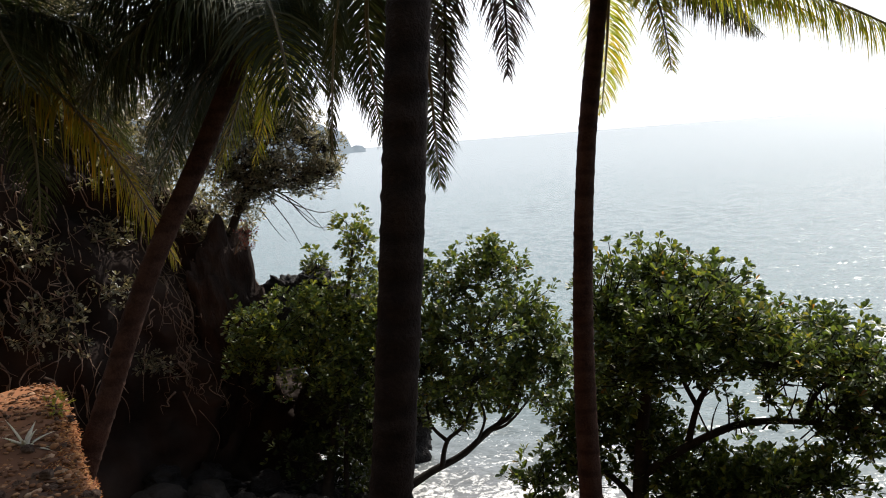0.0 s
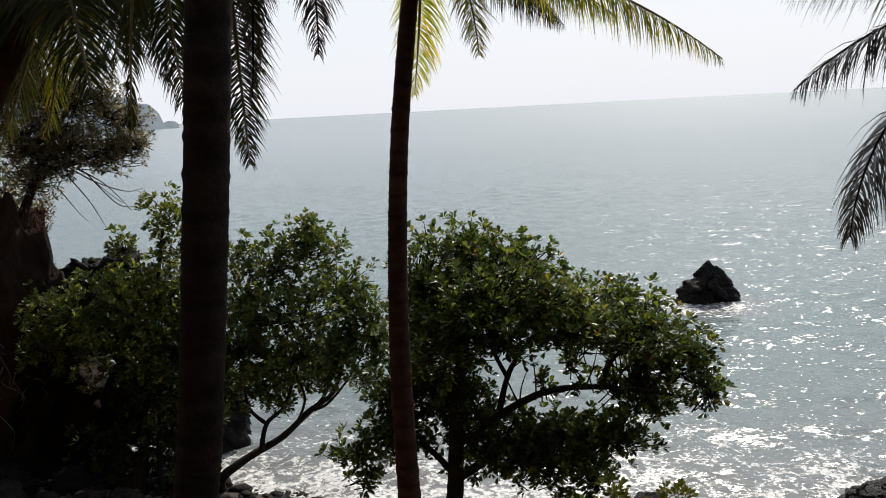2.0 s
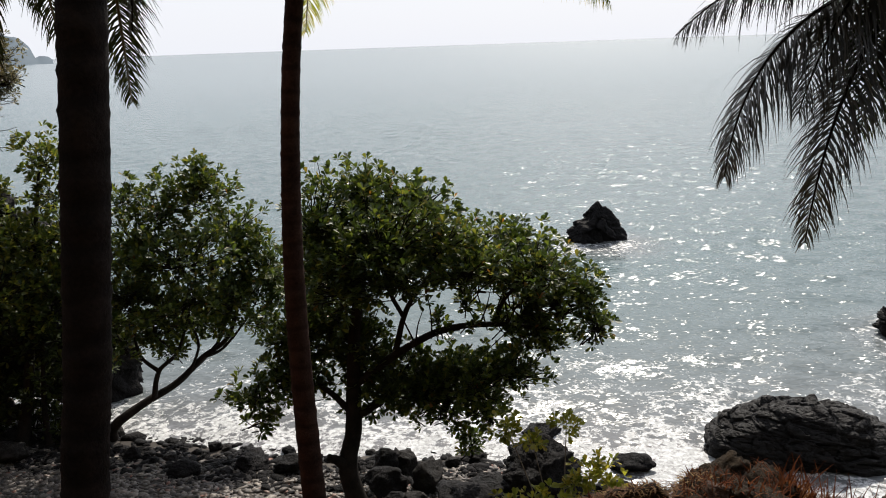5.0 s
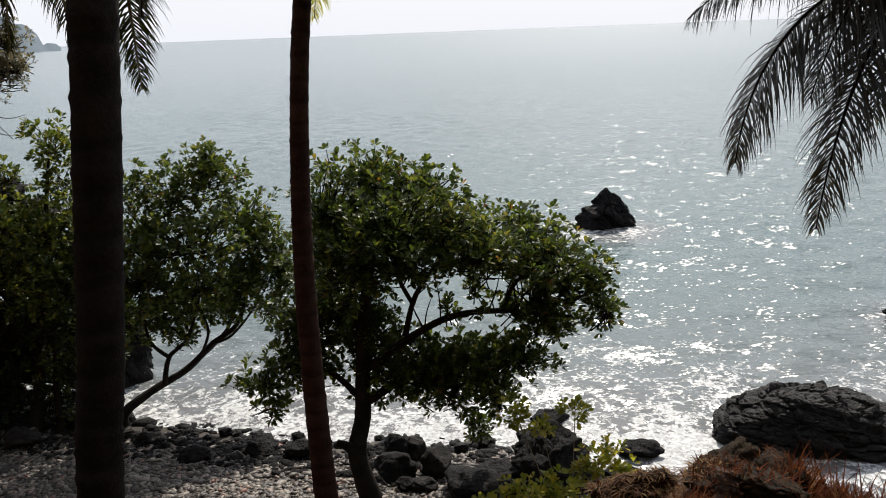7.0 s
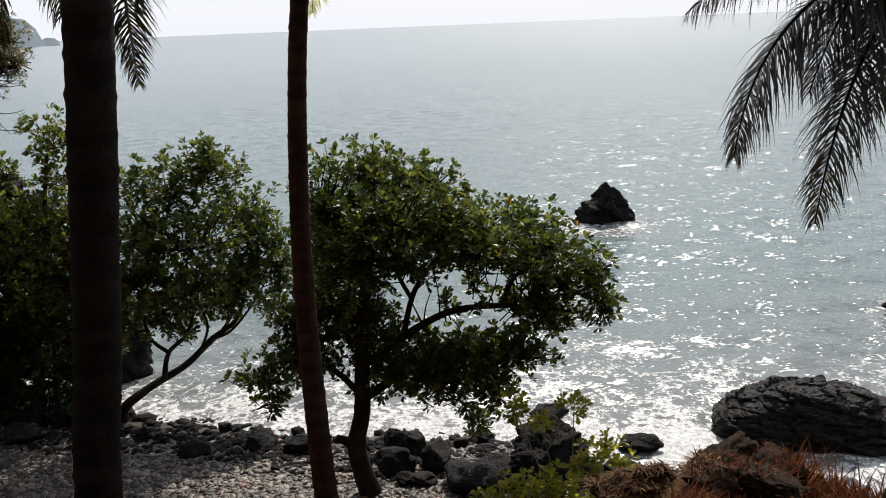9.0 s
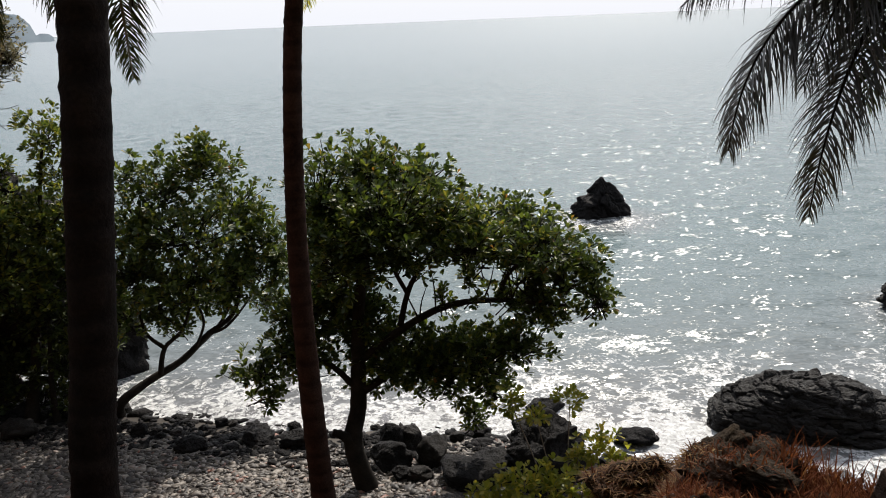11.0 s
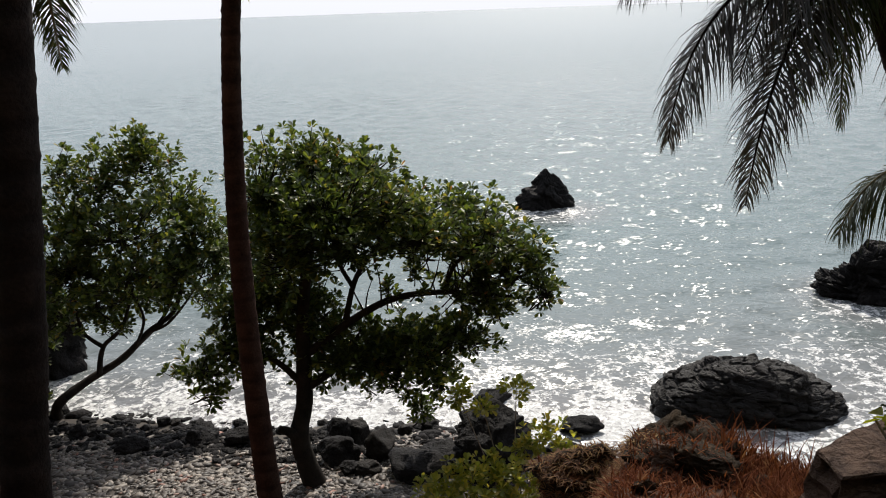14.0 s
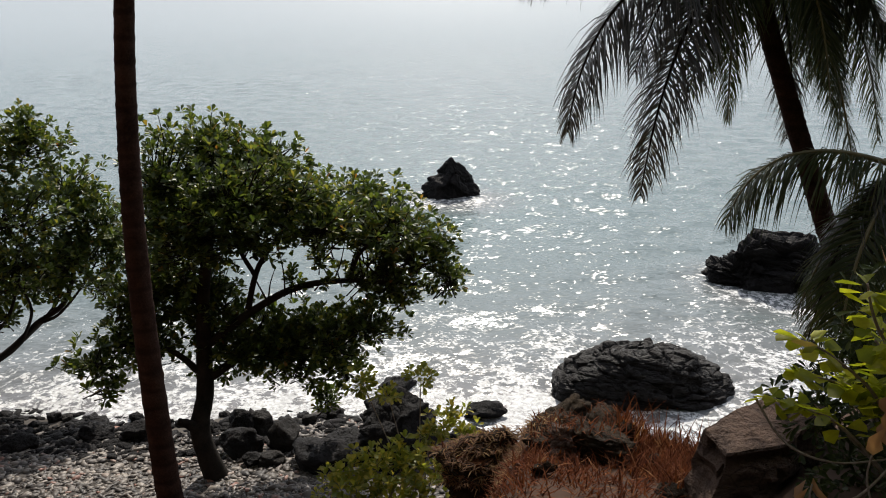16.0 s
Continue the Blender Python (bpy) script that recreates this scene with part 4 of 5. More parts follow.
tree("sea_almond_tree", "spreading broad-leaved tree with glossy leaves on the beach", (-1.42, 13.3, 0.3),
     [([(-1.42, 13.3, 0.3)] + nearer([(-1.84, 14.2, 0.96), (-1.72, 14.42, 1.7), (-1.66, 14.53, 2.74), (-1.59, 14.53, 3.67), (-1.41, 14.45, 4.71), (-1.26, 14.57, 5.66)], K), 0.2, 0.07),
      (nearer([(-1.66, 14.53, 2.62), (-0.74, 14.5, 3.3), (0.14, 14.42, 3.75), (1.12, 14.48, 3.8), (1.86, 14.4, 3.72), (2.35, 14.3, 3.7)], K), 0.085, 0.022),
      (nearer([(1.12, 14.48, 3.8), (1.33, 14.36, 4.4), (2.03, 14.07, 5.0)], K), 0.05, 0.02),
      (nearer([(-0.8, 14.5, 3.36), (-0.59, 14.41, 4.13), (-0.24, 14.22, 4.73), (0.19, 14.22, 5.25)], K), 0.06, 0.025),
      (nearer([(-0.62, 14.41, 4.02), (-0.87, 14.19, 4.66), (-0.93, 13.99, 5.36)], K), 0.045, 0.02),
      (nearer([(-1.69, 14.42, 2.07), (-2.31, 14.44, 2.69), (-3.12, 14.18, 2.95)], K), 0.07, 0.025),
      (nearer([(-1.58, 14.43, 2.06), (-0.34, 14.82, 2.55), (1.01, 14.79, 2.38)], K), 0.09, 0.03),
      (nearer([(-1.80, 14.2, 1.02), (-2.0, 14.1, 1.25), (-2.2, 14.05, 1.38)], K), 0.13, 0.06),
      (nearer([(-0.35, 14.82, 2.31), (0.6, 14.89, 1.94), (1.3, 14.79, 2.3)], K), 0.04, 0.01)] + [(nearer(p, K), a, b) for p, a, b in TWIGS],
     nearer(MAIN + [(x, y, z, a * 1.0, b * 1.03) for x, y, z, a, b in MAIN_LOW] + SPRAYS, K) + MAIN_IN, 31, "almond_leaf", 105, 0.14, core=0.15)
LEFT = [
    (-4.63, 15.34, 6.46, 0.8, 0.48), (-5.22, 15.15, 6.08, 0.57, 0.46), (-4.07, 15.8, 5.6, 0.7, 0.47), (-4.79, 14.66, 5.35, 0.95, 0.61),
    (-5.76, 15.16, 5.37, 0.53, 0.82), (-3.74, 15.58, 5.06, 0.52, 0.58), (-5.74, 14.53, 4.65, 0.69, 0.63), (-4.82, 14.75, 4.43, 0.91, 0.51),
    (-5.58, 15.12, 3.75, 0.54, 0.33), (-3.96, 15.21, 4.36, 0.69, 0.52), (-5.9, 15.21, 6.37, 0.21, 0.35), (-4.6, 15.66, 3.63, 0.42, 0.3),
    (-6.14, 14.8, 3.66, 0.48, 0.48), (-5.2, 15.2, 3.85, 0.6, 0.35), (-4.3, 15.5, 3.85, 0.5, 0.35), (-3.6, 15.4, 4.4, 0.4, 0.4),
    (-3.3, 15.4, 4.9, 0.35, 0.42), (-3.2, 15.4, 4.3, 0.3, 0.38), (-3.6, 15.4, 3.75, 0.35, 0.28), (-4.4, 15.3, 6.8, 0.3, 0.32), (-5.3, 15.2, 3.3, 0.4, 0.2)]
K = 1.2
tree("sea_almond_tree", "bushy broad-leaved tree leaning from the stones toward the sea", (-7.95, 17.85, 0.0),
     [([(-7.95, 17.85, 0.0)] + nearer([(-6.36, 14.49, 2.0), (-5.89, 14.79, 2.29), (-5.27, 15.13, 2.58), (-4.75, 15.3, 3.04), (-4.22, 15.45, 3.44), (-3.9, 15.54, 4.49)], K), 0.125, 0.04),
      (nearer([(-5.67, 14.87, 2.4), (-5.5, 14.83, 2.96), (-5.13, 14.96, 3.31), (-4.81, 14.97, 4.12)], K), 0.07, 0.025),
      (nearer([(-5.27, 15.13, 2.58), (-4.54, 15.68, 3.19), (-4.2, 15.67, 4.1)], K), 0.06, 0.025),
      (nearer([(-5.5, 14.83, 2.96), (-5.85, 14.81, 3.4), (-5.78, 14.72, 4.48)], K), 0.055, 0.02),
      (nearer([(-4.75, 15.3, 3.04), (-4.35, 15.3, 3.2), (-3.85, 15.35, 3.75), (-3.5, 15.4, 4.3)], K), 0.045, 0.012),
      (nearer([(-5.0, 15.2, 2.8), (-4.75, 15.1, 3.4), (-4.9, 15.0, 4.0), (-5.2, 14.9, 4.6)], K), 0.04, 0.012),
      (nearer([(-5.13, 14.96, 3.31), (-5.5, 14.9, 3.7), (-5.45, 14.9, 4.3)], K), 0.035, 0.012),
      (nearer([(-4.22, 15.45, 3.44), (-4.5, 15.4, 4.0), (-4.4, 15.4, 4.9)], K), 0.035, 0.012)],
     nearer(LEFT, K), 41, "almond_leaf", 76, 0.16, core=0.2)
LOW = [
    (-7.43, 15.47, 7.2, 0.44, 0.51), (-7.37, 15.49, 6.52, 0.37, 0.37), (-8.36, 15.32, 6.6, 0.27, 0.32), (-9.01, 14.12, 5.5, 0.84, 0.54),
    (-8.4, 14.96, 5.72, 0.92, 0.55), (-7.68, 15.34, 5.45, 0.93, 0.74), (-9.41, 13.98, 4.87, 0.55, 0.37), (-8.39, 14.5, 4.8, 1.09, 0.67),
    (-7.46, 15.23, 4.49, 0.87, 0.68), (-7.19, 16.02, 5.29, 0.76, 0.76)]
K = 1.19
tree("sea_almond_tree", "dense dark broad-leaved tree at the foot of the cliff", (-9.9, 17.4, 0.1),
     [([(-9.9, 17.4, 0.1)] + nearer([(-8.2, 15.0, 2.6), (-7.9, 15.2, 4.6), (-7.5, 15.4, 6.9)], K), 0.17, 0.03),
      (nearer([(-8.1, 15.0, 3.4), (-8.6, 14.6, 4.8), (-9.0, 14.3, 5.4)], K), 0.08, 0.03)],
     nearer(LOW, K), 51, "dark_leaf", 64, 0.16, core=0.2)
# darker leaf copy: the shade is painted into the leaf colour
M["painted_shade_leaf"] = leaf_mat("leaf_with_painted_shade", [(0.0, (0.015, 0.022, 0.008)), (0.8, (0.038, 0.052, 0.014)), (1.0, (0.08, 0.09, 0.02))], (0.016, 0.022, 0.008), 0.2, 0.6, 0.15)
tree("shore_shrub", "shrub below the cliff with shade painted into its leaves", (-9.3, 17.5, 0.1),
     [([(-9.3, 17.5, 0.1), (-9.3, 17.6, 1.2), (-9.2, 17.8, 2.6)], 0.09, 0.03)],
     nearer([(-8.05, 15.15, 3.75, 0.9, 0.55), (-7.09, 15.62, 3.2, 0.8, 0.6), (-7.7, 15.1, 2.6, 0.8, 0.5), (-7.4, 15.1, 1.7, 0.6, 0.4), (-8.2, 15.2, 2.0, 0.6, 0.38), (-8.9, 15.0, 2.4, 0.7, 0.6)], K), 53, "painted_shade_leaf", 40, 0.18, core=0.1, category="shrub")
SCRUB = [
    (-10.95, 18.7, 9.6, 0.9, 0.61), (-10.4, 19.0, 9.2, 0.6, 0.55), (-11.47, 18.37, 9.52, 0.76, 0.92), (-10.45, 18.97, 8.25, 0.84, 0.53),
    (-11.19, 18.54, 8.48, 0.76, 0.61), (-10.0, 19.2, 8.5, 0.34, 0.38), (-11.79, 18.16, 8.54, 0.61, 0.76), (-10.78, 18.78, 10.27, 0.61, 0.38)]
tree("scrub_tree", "grey-green scrub tree overhanging the cliff edge", (-12.6, 18.2, 6.6),
     [([(-12.6, 18.2, 6.6), (-12.0, 18.3, 7.8), (-11.4, 18.5, 9.0), (-10.6, 18.8, 10.2)], 0.13, 0.03),
      ([(-11.9, 18.35, 8.0), (-11.0, 18.7, 8.2), (-10.1, 19.0, 8.5)], 0.06, 0.02),
      ([(-11.2, 18.6, 8.1), (-10.5, 18.8, 7.6), (-10.0, 19.0, 6.9)], 0.02, 0.006),
      ([(-10.9, 18.7, 7.9), (-10.3, 18.9, 7.1), (-9.9, 19.1, 7.0)], 0.018, 0.005),
      ([(-11.3, 18.5, 7.9), (-10.9, 18.7, 7.2), (-10.6, 18.8, 6.5)], 0.018, 0.005),
      ([(-11.4, 18.5, 8.2), (-10.8, 18.8, 7.7), (-10.1, 19.0, 7.4), (-9.7, 19.2, 7.45)], 0.02, 0.005),
      ([(-10.8, 18.8, 7.7), (-10.4, 18.9, 7.3), (-10.2, 19.0, 7.1)], 0.012, 0.004),
      ([(-11.0, 18.7, 8.0), (-10.4, 18.9, 7.9), (-9.9, 19.1, 7.7)], 0.014, 0.004),
      ([(-11.5, 18.4, 7.6), (-11.2, 18.6, 7.0), (-11.0, 18.7, 6.7)], 0.014, 0.004)],
     [(x, y, z + 0.2, a * 1.1, b * 1.1) for x, y, z, a, b in SCRUB] + [(-11.9, 18.0, 10.3, 0.9, 0.8), (-12.6, 17.4, 9.9, 0.9, 0.9), (-12.2, 18.0, 8.9, 0.6, 0.6), (-9.75, 18.8, 9.2, 0.5, 0.4), (-9.6, 18.8, 8.6, 0.42, 0.3), (-10.3, 18.8, 8.35, 0.6, 0.35), (-11.5, 18.6, 8.3, 0.7, 0.6), (-12.1, 18.4, 7.9, 0.6, 0.6)], 61, "scrub_leaf", 118, 0.11, (5, 8), 0.2, 0.9, 0.2)


# ---- beach ----
def stones(name, label, count, box, sizes, seed, mat, key):
    """Loose stones, each a squashed, uneven ball."""
    rnd = random.Random(seed)
    bm = bmesh.new()
    bmesh.ops.create_icosphere(bm, subdivisions=1, radius=1.0)
    base = [vt.co.copy() for vt in bm.verts]
    tris = [tuple(vt.index for vt in f.verts) for f in bm.faces]
    bm.free()
    vs, fs = [], []
    for _ in range(count):
        x, y = rnd.uniform(box[0], box[1]), rnd.uniform(box[2], box[3])
        z = ground_z(x, y)
        if not key(x, y, z, rnd):
            continue
        s = rnd.uniform(*sizes) * (1.0 + 0.8 * rnd.random() ** 6)
        a, b, c = s * rnd.uniform(0.9, 1.9), s * rnd.uniform(0.6, 1.1), s * rnd.uniform(0.28, 0.6)
        rot = Euler((rnd.uniform(-0.3, 0.3), rnd.uniform(-0.3, 0.3), rnd.uniform(0, 6.28))).to_matrix()
        off = Vector((rnd.uniform(0, 50), rnd.uniform(0, 50), 0))
        o = len(vs)
        for q in base:
            k = 1 + 0.45 * noise.noise(q * 1.2 + off)
            vs.append(Vector((x, y, z + c * 0.25)) + rot @ Vector((q.x * a * k, q.y * b * k, q.z * c * k)))
        fs += [tuple(o + i for i in t) for t in tris]
    ob = new(name, mesh_of(name, vs, fs, mat))
    return tagged(ob, label, "stones", kind="stuff")


stones("pebbles", "grey rounded beach pebbles", 27000, (-15, 3.4, 10.4, 17.6), (0.024, 0.066), 71, M["pebble"], lambda x, y, z, r: 0.12 < z < 1.5 and x < 2.4 + r.random() and r.random() < 1.3 - 0.055 * abs(x + 2))
stones("cobbles", "dark wet cobbles along the waterline", 6200, (-13, 10, 12.0, 18.9), (0.05, 0.12), 72, M["rock_dark"], lambda x, y, z, r: -0.25 < z < 0.32 + 0.12 * r.random() or (x > 2.4 and z < 0.9 and r.random() < 0.4))


def boulder(x, y, s, seed, mat="rock_grey", label="grey shore boulder among the pebbles", flat=0.75, yaw=0.0):
    rock("boulder", label, (x, y, ground_z(x, y)), (s, s * 0.85, s * flat), seed, M[mat], 8, 4, 0.14, 1.6, yaw, "shore boulders", sink=0.3)


rb = random.Random(5)
for i in range(34):
    bx = rb.uniform(-11, 1.0)
    by = 15.6 + rb.uniform(-0.7, 0.9) - 0.21 * min(bx, 0.0)
    boulder(bx, by, rb.uniform(0.1, 0.22), 300 + i, rb.choice(["rock_dark", "rock_grey", "rock_dark"]), "dark wet boulder at the waterline", rb.uniform(0.5, 0.8), rb.uniform(0, 6))
boulder(-1.16, 14.35, 0.48, 401, "rock_dark", "flat-topped dark boulder beside the tree", 0.62, 0.2)
boulder(-1.2, 15.2, 0.42, 402, "rock_dark", "dark boulder behind the flat-topped stone", 0.95)
boulder(-0.8, 15.35, 0.32, 403, "rock_grey", "grey boulder behind the flat-topped stone", 1.0)
boulder(-0.24, 14.5, 0.42, 404, "rock_grey", "upright grey boulder on the beach", 0.95, 1.2)
boulder(0.35, 13.6, 0.8, 405, "rock_dark", "slanting dark rock slab on the beach", 0.34, -0.5)
boulder(-0.55, 13.7, 0.3, 406, "rock_grey", "rounded grey boulder on the beach", 0.6)
boulder(-0.9, 13.7, 0.26, 407, "rock_dark", "rounded dark boulder on the beach", 0.6)
boulder(-4.2, 15.8, 0.42, 408, "rock_dark", "wide dark boulder at the waterline", 0.55)
boulder(-5.5, 15.5, 0.36, 409, "rock_dark", "low dark boulder at the waterline", 0.5)
boulder(-3.3, 15.6, 0.34, 410, "rock_dark", "dark boulder at the waterline", 0.75)
boulder(5.35, 14.2, 0.42, 411, "rock_dark", "angular black boulder below the slope", 0.8)
boulder(4.2, 13.9, 0.5, 412, "rock_dark", "low black boulder below the slope", 0.4)
boulder(3.5, 14.6, 0.45, 413, "rock_dark", "low black boulder below the slope", 0.4)
boulder(5.9, 13.2, 0.5, 414, "rock_grey", "grey boulder below the slope", 0.5)
boulder(7.0, 12.9, 0.55, 415, "rock_grey", "grey boulder below the slope", 0.5)
rock("boulder", "low rock awash in the surf", (4.1, 15.6, -0.05), (0.5, 0.35, 0.22), 416, M["rock_dark"], 6, 4, group="shore boulders")
rock("boulder", "flat rock awash in the surf", (2.3, 17.2, -0.05), (0.6, 0.35, 0.2), 417, M["rock_dark"], 6, 4, group="shore boulders")
rock("outcrop", "jagged dark outcrop behind the shrubs", (1.7, 13.5, 0.2), (1.05, 0.8, 0.85), 421, M["rock_dark"], 9, 5, 0.2, 1.7, sink=0.1)
rock("outcrop", "low dark outcrop on the beach", (0.85, 13.6, 0.2), (0.7, 0.6, 0.4), 422, M["rock_dark"], 9, 5, 0.2, 1.7, sink=0.1)
for i, (x, y, z, a, b, c) in enumerate([(-10.9, 19.6, 4.6, 0.7, 0.7, 0.8), (-10.2, 20.1, 4.0, 0.7, 0.7, 0.7), (-9.6, 20.6, 2.6, 0.8, 0.8, 1.1), (-11.2, 19.2, 3.4, 1.0, 1.0, 1.2), (-9.4, 20.6, 0.0, 1.3, 1.2, 1.7), (-10.5, 19.4, 0.6, 1.3, 1.2, 1.9)]):
    rock("outcrop", "dark broken rock at the end of the cliff", (x, y, z), (a, b, c), 430 + i, M["rock_dark"], 9, 5, 0.16, 1.6)
rock("outcrop", "dark knob of the cliff edge below the scrub tree", (-12.85, 18.2, 0.6), (1.45, 1.2, 3.7), 441, M["cliff"], 9, 5, 0.2, 1.7, sink=0.05)
rock("outcrop", "dark broken shoulder of the cliff above the sea", (-11.35, 19.3, 3.6), (1.0, 0.9, 1.15), 452, M["rock_dark"], 9, 5, 0.16, 1.6)
for i, (x, y, z, s) in enumerate([(-12.6, 16.6, 0.2, 0.8), (-11.4, 17.2, 0.0, 0.7), (-10.2, 17.6, -0.1, 0.55), (-13.4, 15.6, 0.6, 0.8), (-9.4, 17.9, -0.2, 0.4)]):
    rock("boulder", "large dark fallen boulder at the foot of the cliff", (x, y, z), (s, s * 0.8, s * 0.75), 470 + i, M["rock_dark"], 8, 5, group="fallen boulders", sink=0.2)
for i, (x, y, s) in enumerate([(-12.2, 15.6, 0.7), (-11.2, 15.9, 0.5), (-10.4, 16.2, 0.4), (-11.8, 14.8, 0.5), (-12.6, 14.6, 0.8), (-9.6, 16.4, 0.45), (-10.9, 15.2, 0.35)]):
    boulder(x, y, s, 450 + i, "rock_grey", "grey fallen boulder at the foot of the cliff", 0.6)


# ---- roots and scrub on the cliff ----
def hanging_roots():
    rnd = random.Random(88)
    vs, fs = [], []
    n = len(CLIFF_LINE)
    for _ in range(520):
        i = int(n * rnd.choice([rnd.uniform(0.2, 0.62), rnd.gauss(0.3, 0.03), rnd.gauss(0.36, 0.025), rnd.gauss(0.47, 0.02)]))
        g0 = rnd.uniform(0.25, 0.72)
        ln = rnd.choice([rnd.uniform(0.015, 0.05), rnd.uniform(0.02, 0.05), rnd.uniform(0.05, 0.11)])
        pts = []
        di = rnd.uniform(-2.6, 2.6)
        for k in range(5):
            f = k / 4
            ii = min(max(int(i + di * f + rnd.uniform(-0.4, 0.4)), 0), n - 1)
            pts.append(cliff_point(ii, max(g0 - ln * f, 0.02), 0.08 + 0.25 * rnd.random()) + Vector((rnd.uniform(-0.07, 0.07), rnd.uniform(-0.07, 0.07), rnd.uniform(-0.08, 0.08))))
        v, f = tube(spline(pts, 5), rnd.choice([rnd.uniform(0.008, 0.014), rnd.uniform(0.012, 0.03)]), 0.005, 4)
        o = len(vs)
        vs += v
        fs += [tuple(o + a for a in q) for q in f]
    ob = new("hanging_roots", mesh_of("hanging_roots", vs, fs, M["root"]))
    tagged(ob, "pale dry roots and vines hanging down the cliff", "roots", kind="stuff")


hanging_roots()


def woods():
    """Unseen woods, added on the hill behind and over the viewpoint to block skylight."""
    rnd = random.Random(77)
    blobs = []
    for _ in range(34):
        x = rnd.uniform(-18, 18)
        blobs.append((x, rnd.uniform(-13, -2.5), rnd.uniform(11.5, 20) + 0.02 * x * x, rnd.uniform(1.8, 3.2), rnd.uniform(1.2, 2.2)))
    (vs, fs), _ = crown(blobs, (0, 0, 0), 2.6, 0.62, 78, (6, 9), 0.1, 0.9, 0.2)
    ob = new("unseen_shade_woods", mesh_of("unseen_shade_woods", vs, fs, M["dark_leaf"]))
    tagged(ob, "unseen dark woods added above the viewpoint to block skylight", "trees", kind="stuff")


woods()


def bush(label, blobs, seed, key, per_area, size, leaves=(5, 8), droop=0.0, width=1.0, foot=None, bark_key="twig", core=0.1):
    """A many-stemmed bush that fills its clumps with leaves."""
    base = foot or (blobs[0][0], blobs[0][1], blobs[0][2] - blobs[0][4])
    rnd = random.Random(seed)
    limbs = []
    for x, y, z, rx, rz in blobs:
        mid = ((base[0] + x) / 2 + rnd.uniform(-0.1, 0.1) * rx, (base[1] + y) / 2, (base[2] + z) / 2 + 0.1 * rz)
        limbs.append(([base, mid, (x, y, z + 0.3 * rz)], 0.012 + 0.02 * rx, 0.006))
    ob = thing("bush", label, "bush", base)
    for i, (pts, r0, r1) in enumerate(limbs):
        v, f = tube(spline(shift(pts, base), 4), r0, r1, 6, 0.1, seed + i)
        piece("stem", v, f, M[bark_key], ob)
    (lv, lf), (tv, tf) = crown(blobs, base, per_area, size, seed, leaves, droop, width, core)
    tagged(piece("foliage", lv, lf, M[key], ob), kind="stuff")
    return ob


M["red_leaf"] = leaf_mat("red_leaf", [(0.0, (0.05, 0.010, 0.007)), (0.7, (0.13, 0.022, 0.014)), (1.0, (0.2, 0.06, 0.03))], (0.09, 0.018, 0.012), 0.3, 0.5, 0.3)
bush("small red-leaved plant on the cliff edge", [(-10.85, 16.6, 7.25, 0.22, 0.24), (-10.8, 16.5, 6.9, 0.18, 0.2)], 590, "red_leaf", 110, 0.085, (4, 6), 0.3, 0.8, (-11.7, 17.3, 6.6))
rs = random.Random(17)
nC = len(CLIFF_LINE)
for i in range(34):
    k = int(nC * rs.uniform(0.2, 0.58))
    g = rs.choice([rs.uniform(0.64, 0.9), rs.uniform(0.3, 0.7)])
    p = cliff_point(k, g, 0.1)
    r = rs.uniform(0.5, 1.1)
    bush("grey-green scrub bush clinging to the cliff", [(p.x, p.y, p.z + 0.3 * r, r, r * 0.7), (p.x + 0.6 * r, p.y + 0.3, p.z, r * 0.7, r * 0.6)], 600 + i, "scrub_leaf", 26, 0.15, (5, 8), 0.25, 0.85, tuple(p))
for i, (x, y, z, r) in enumerate([(-12.9, 17.2, 8.6, 0.8), (-13.6, 16.4, 8.9, 1.0)]):
    bush("dry scrub on the cliff edge", [(x, y, z, r, r * 0.8)], 660 + i, "scrub_leaf", 34, 0.12, (5, 8), 0.2, 0.85, (x - 0.3, y, z - 0.9))


tree("hillside_tree", "dark dense tree on the hillside behind the palms", (-16.5, 11.0, 6.0),
     [([(-16.5, 11.0, 6.0), (-16.0, 11.3, 9.0), (-15.6, 11.6, 12.0)], 0.25, 0.08),
      ([(-16.2, 11.2, 8.0), (-14.8, 12.3, 10.0), (-13.6, 13.6, 11.2)], 0.12, 0.04)],
     [(-15.6, 11.6, 11.8, 1.9, 1.6), (-14.2, 12.6, 11.3, 1.6, 1.4), (-13.3, 14.0, 11.0, 1.3, 1.2), (-13.0, 15.6, 10.6, 1.1, 1.0), (-16.8, 10.2, 11.0, 2.0, 1.6), (-15.0, 12.4, 13.2, 1.8, 1.2), (-13.6, 14.4, 12.6, 1.4, 1.0), (-16.0, 11.0, 9.6, 1.6, 1.2), (-12.6, 16.4, 9.6, 0.9, 0.9), (-11.1, 13.8, 10.9, 0.8, 0.7), (-11.7, 13.5, 11.9, 1.0, 0.9)],
     91, "scrub_leaf", 22, 0.19, (6, 9), 0.15, 0.85, 0.1, bark_key="twig")


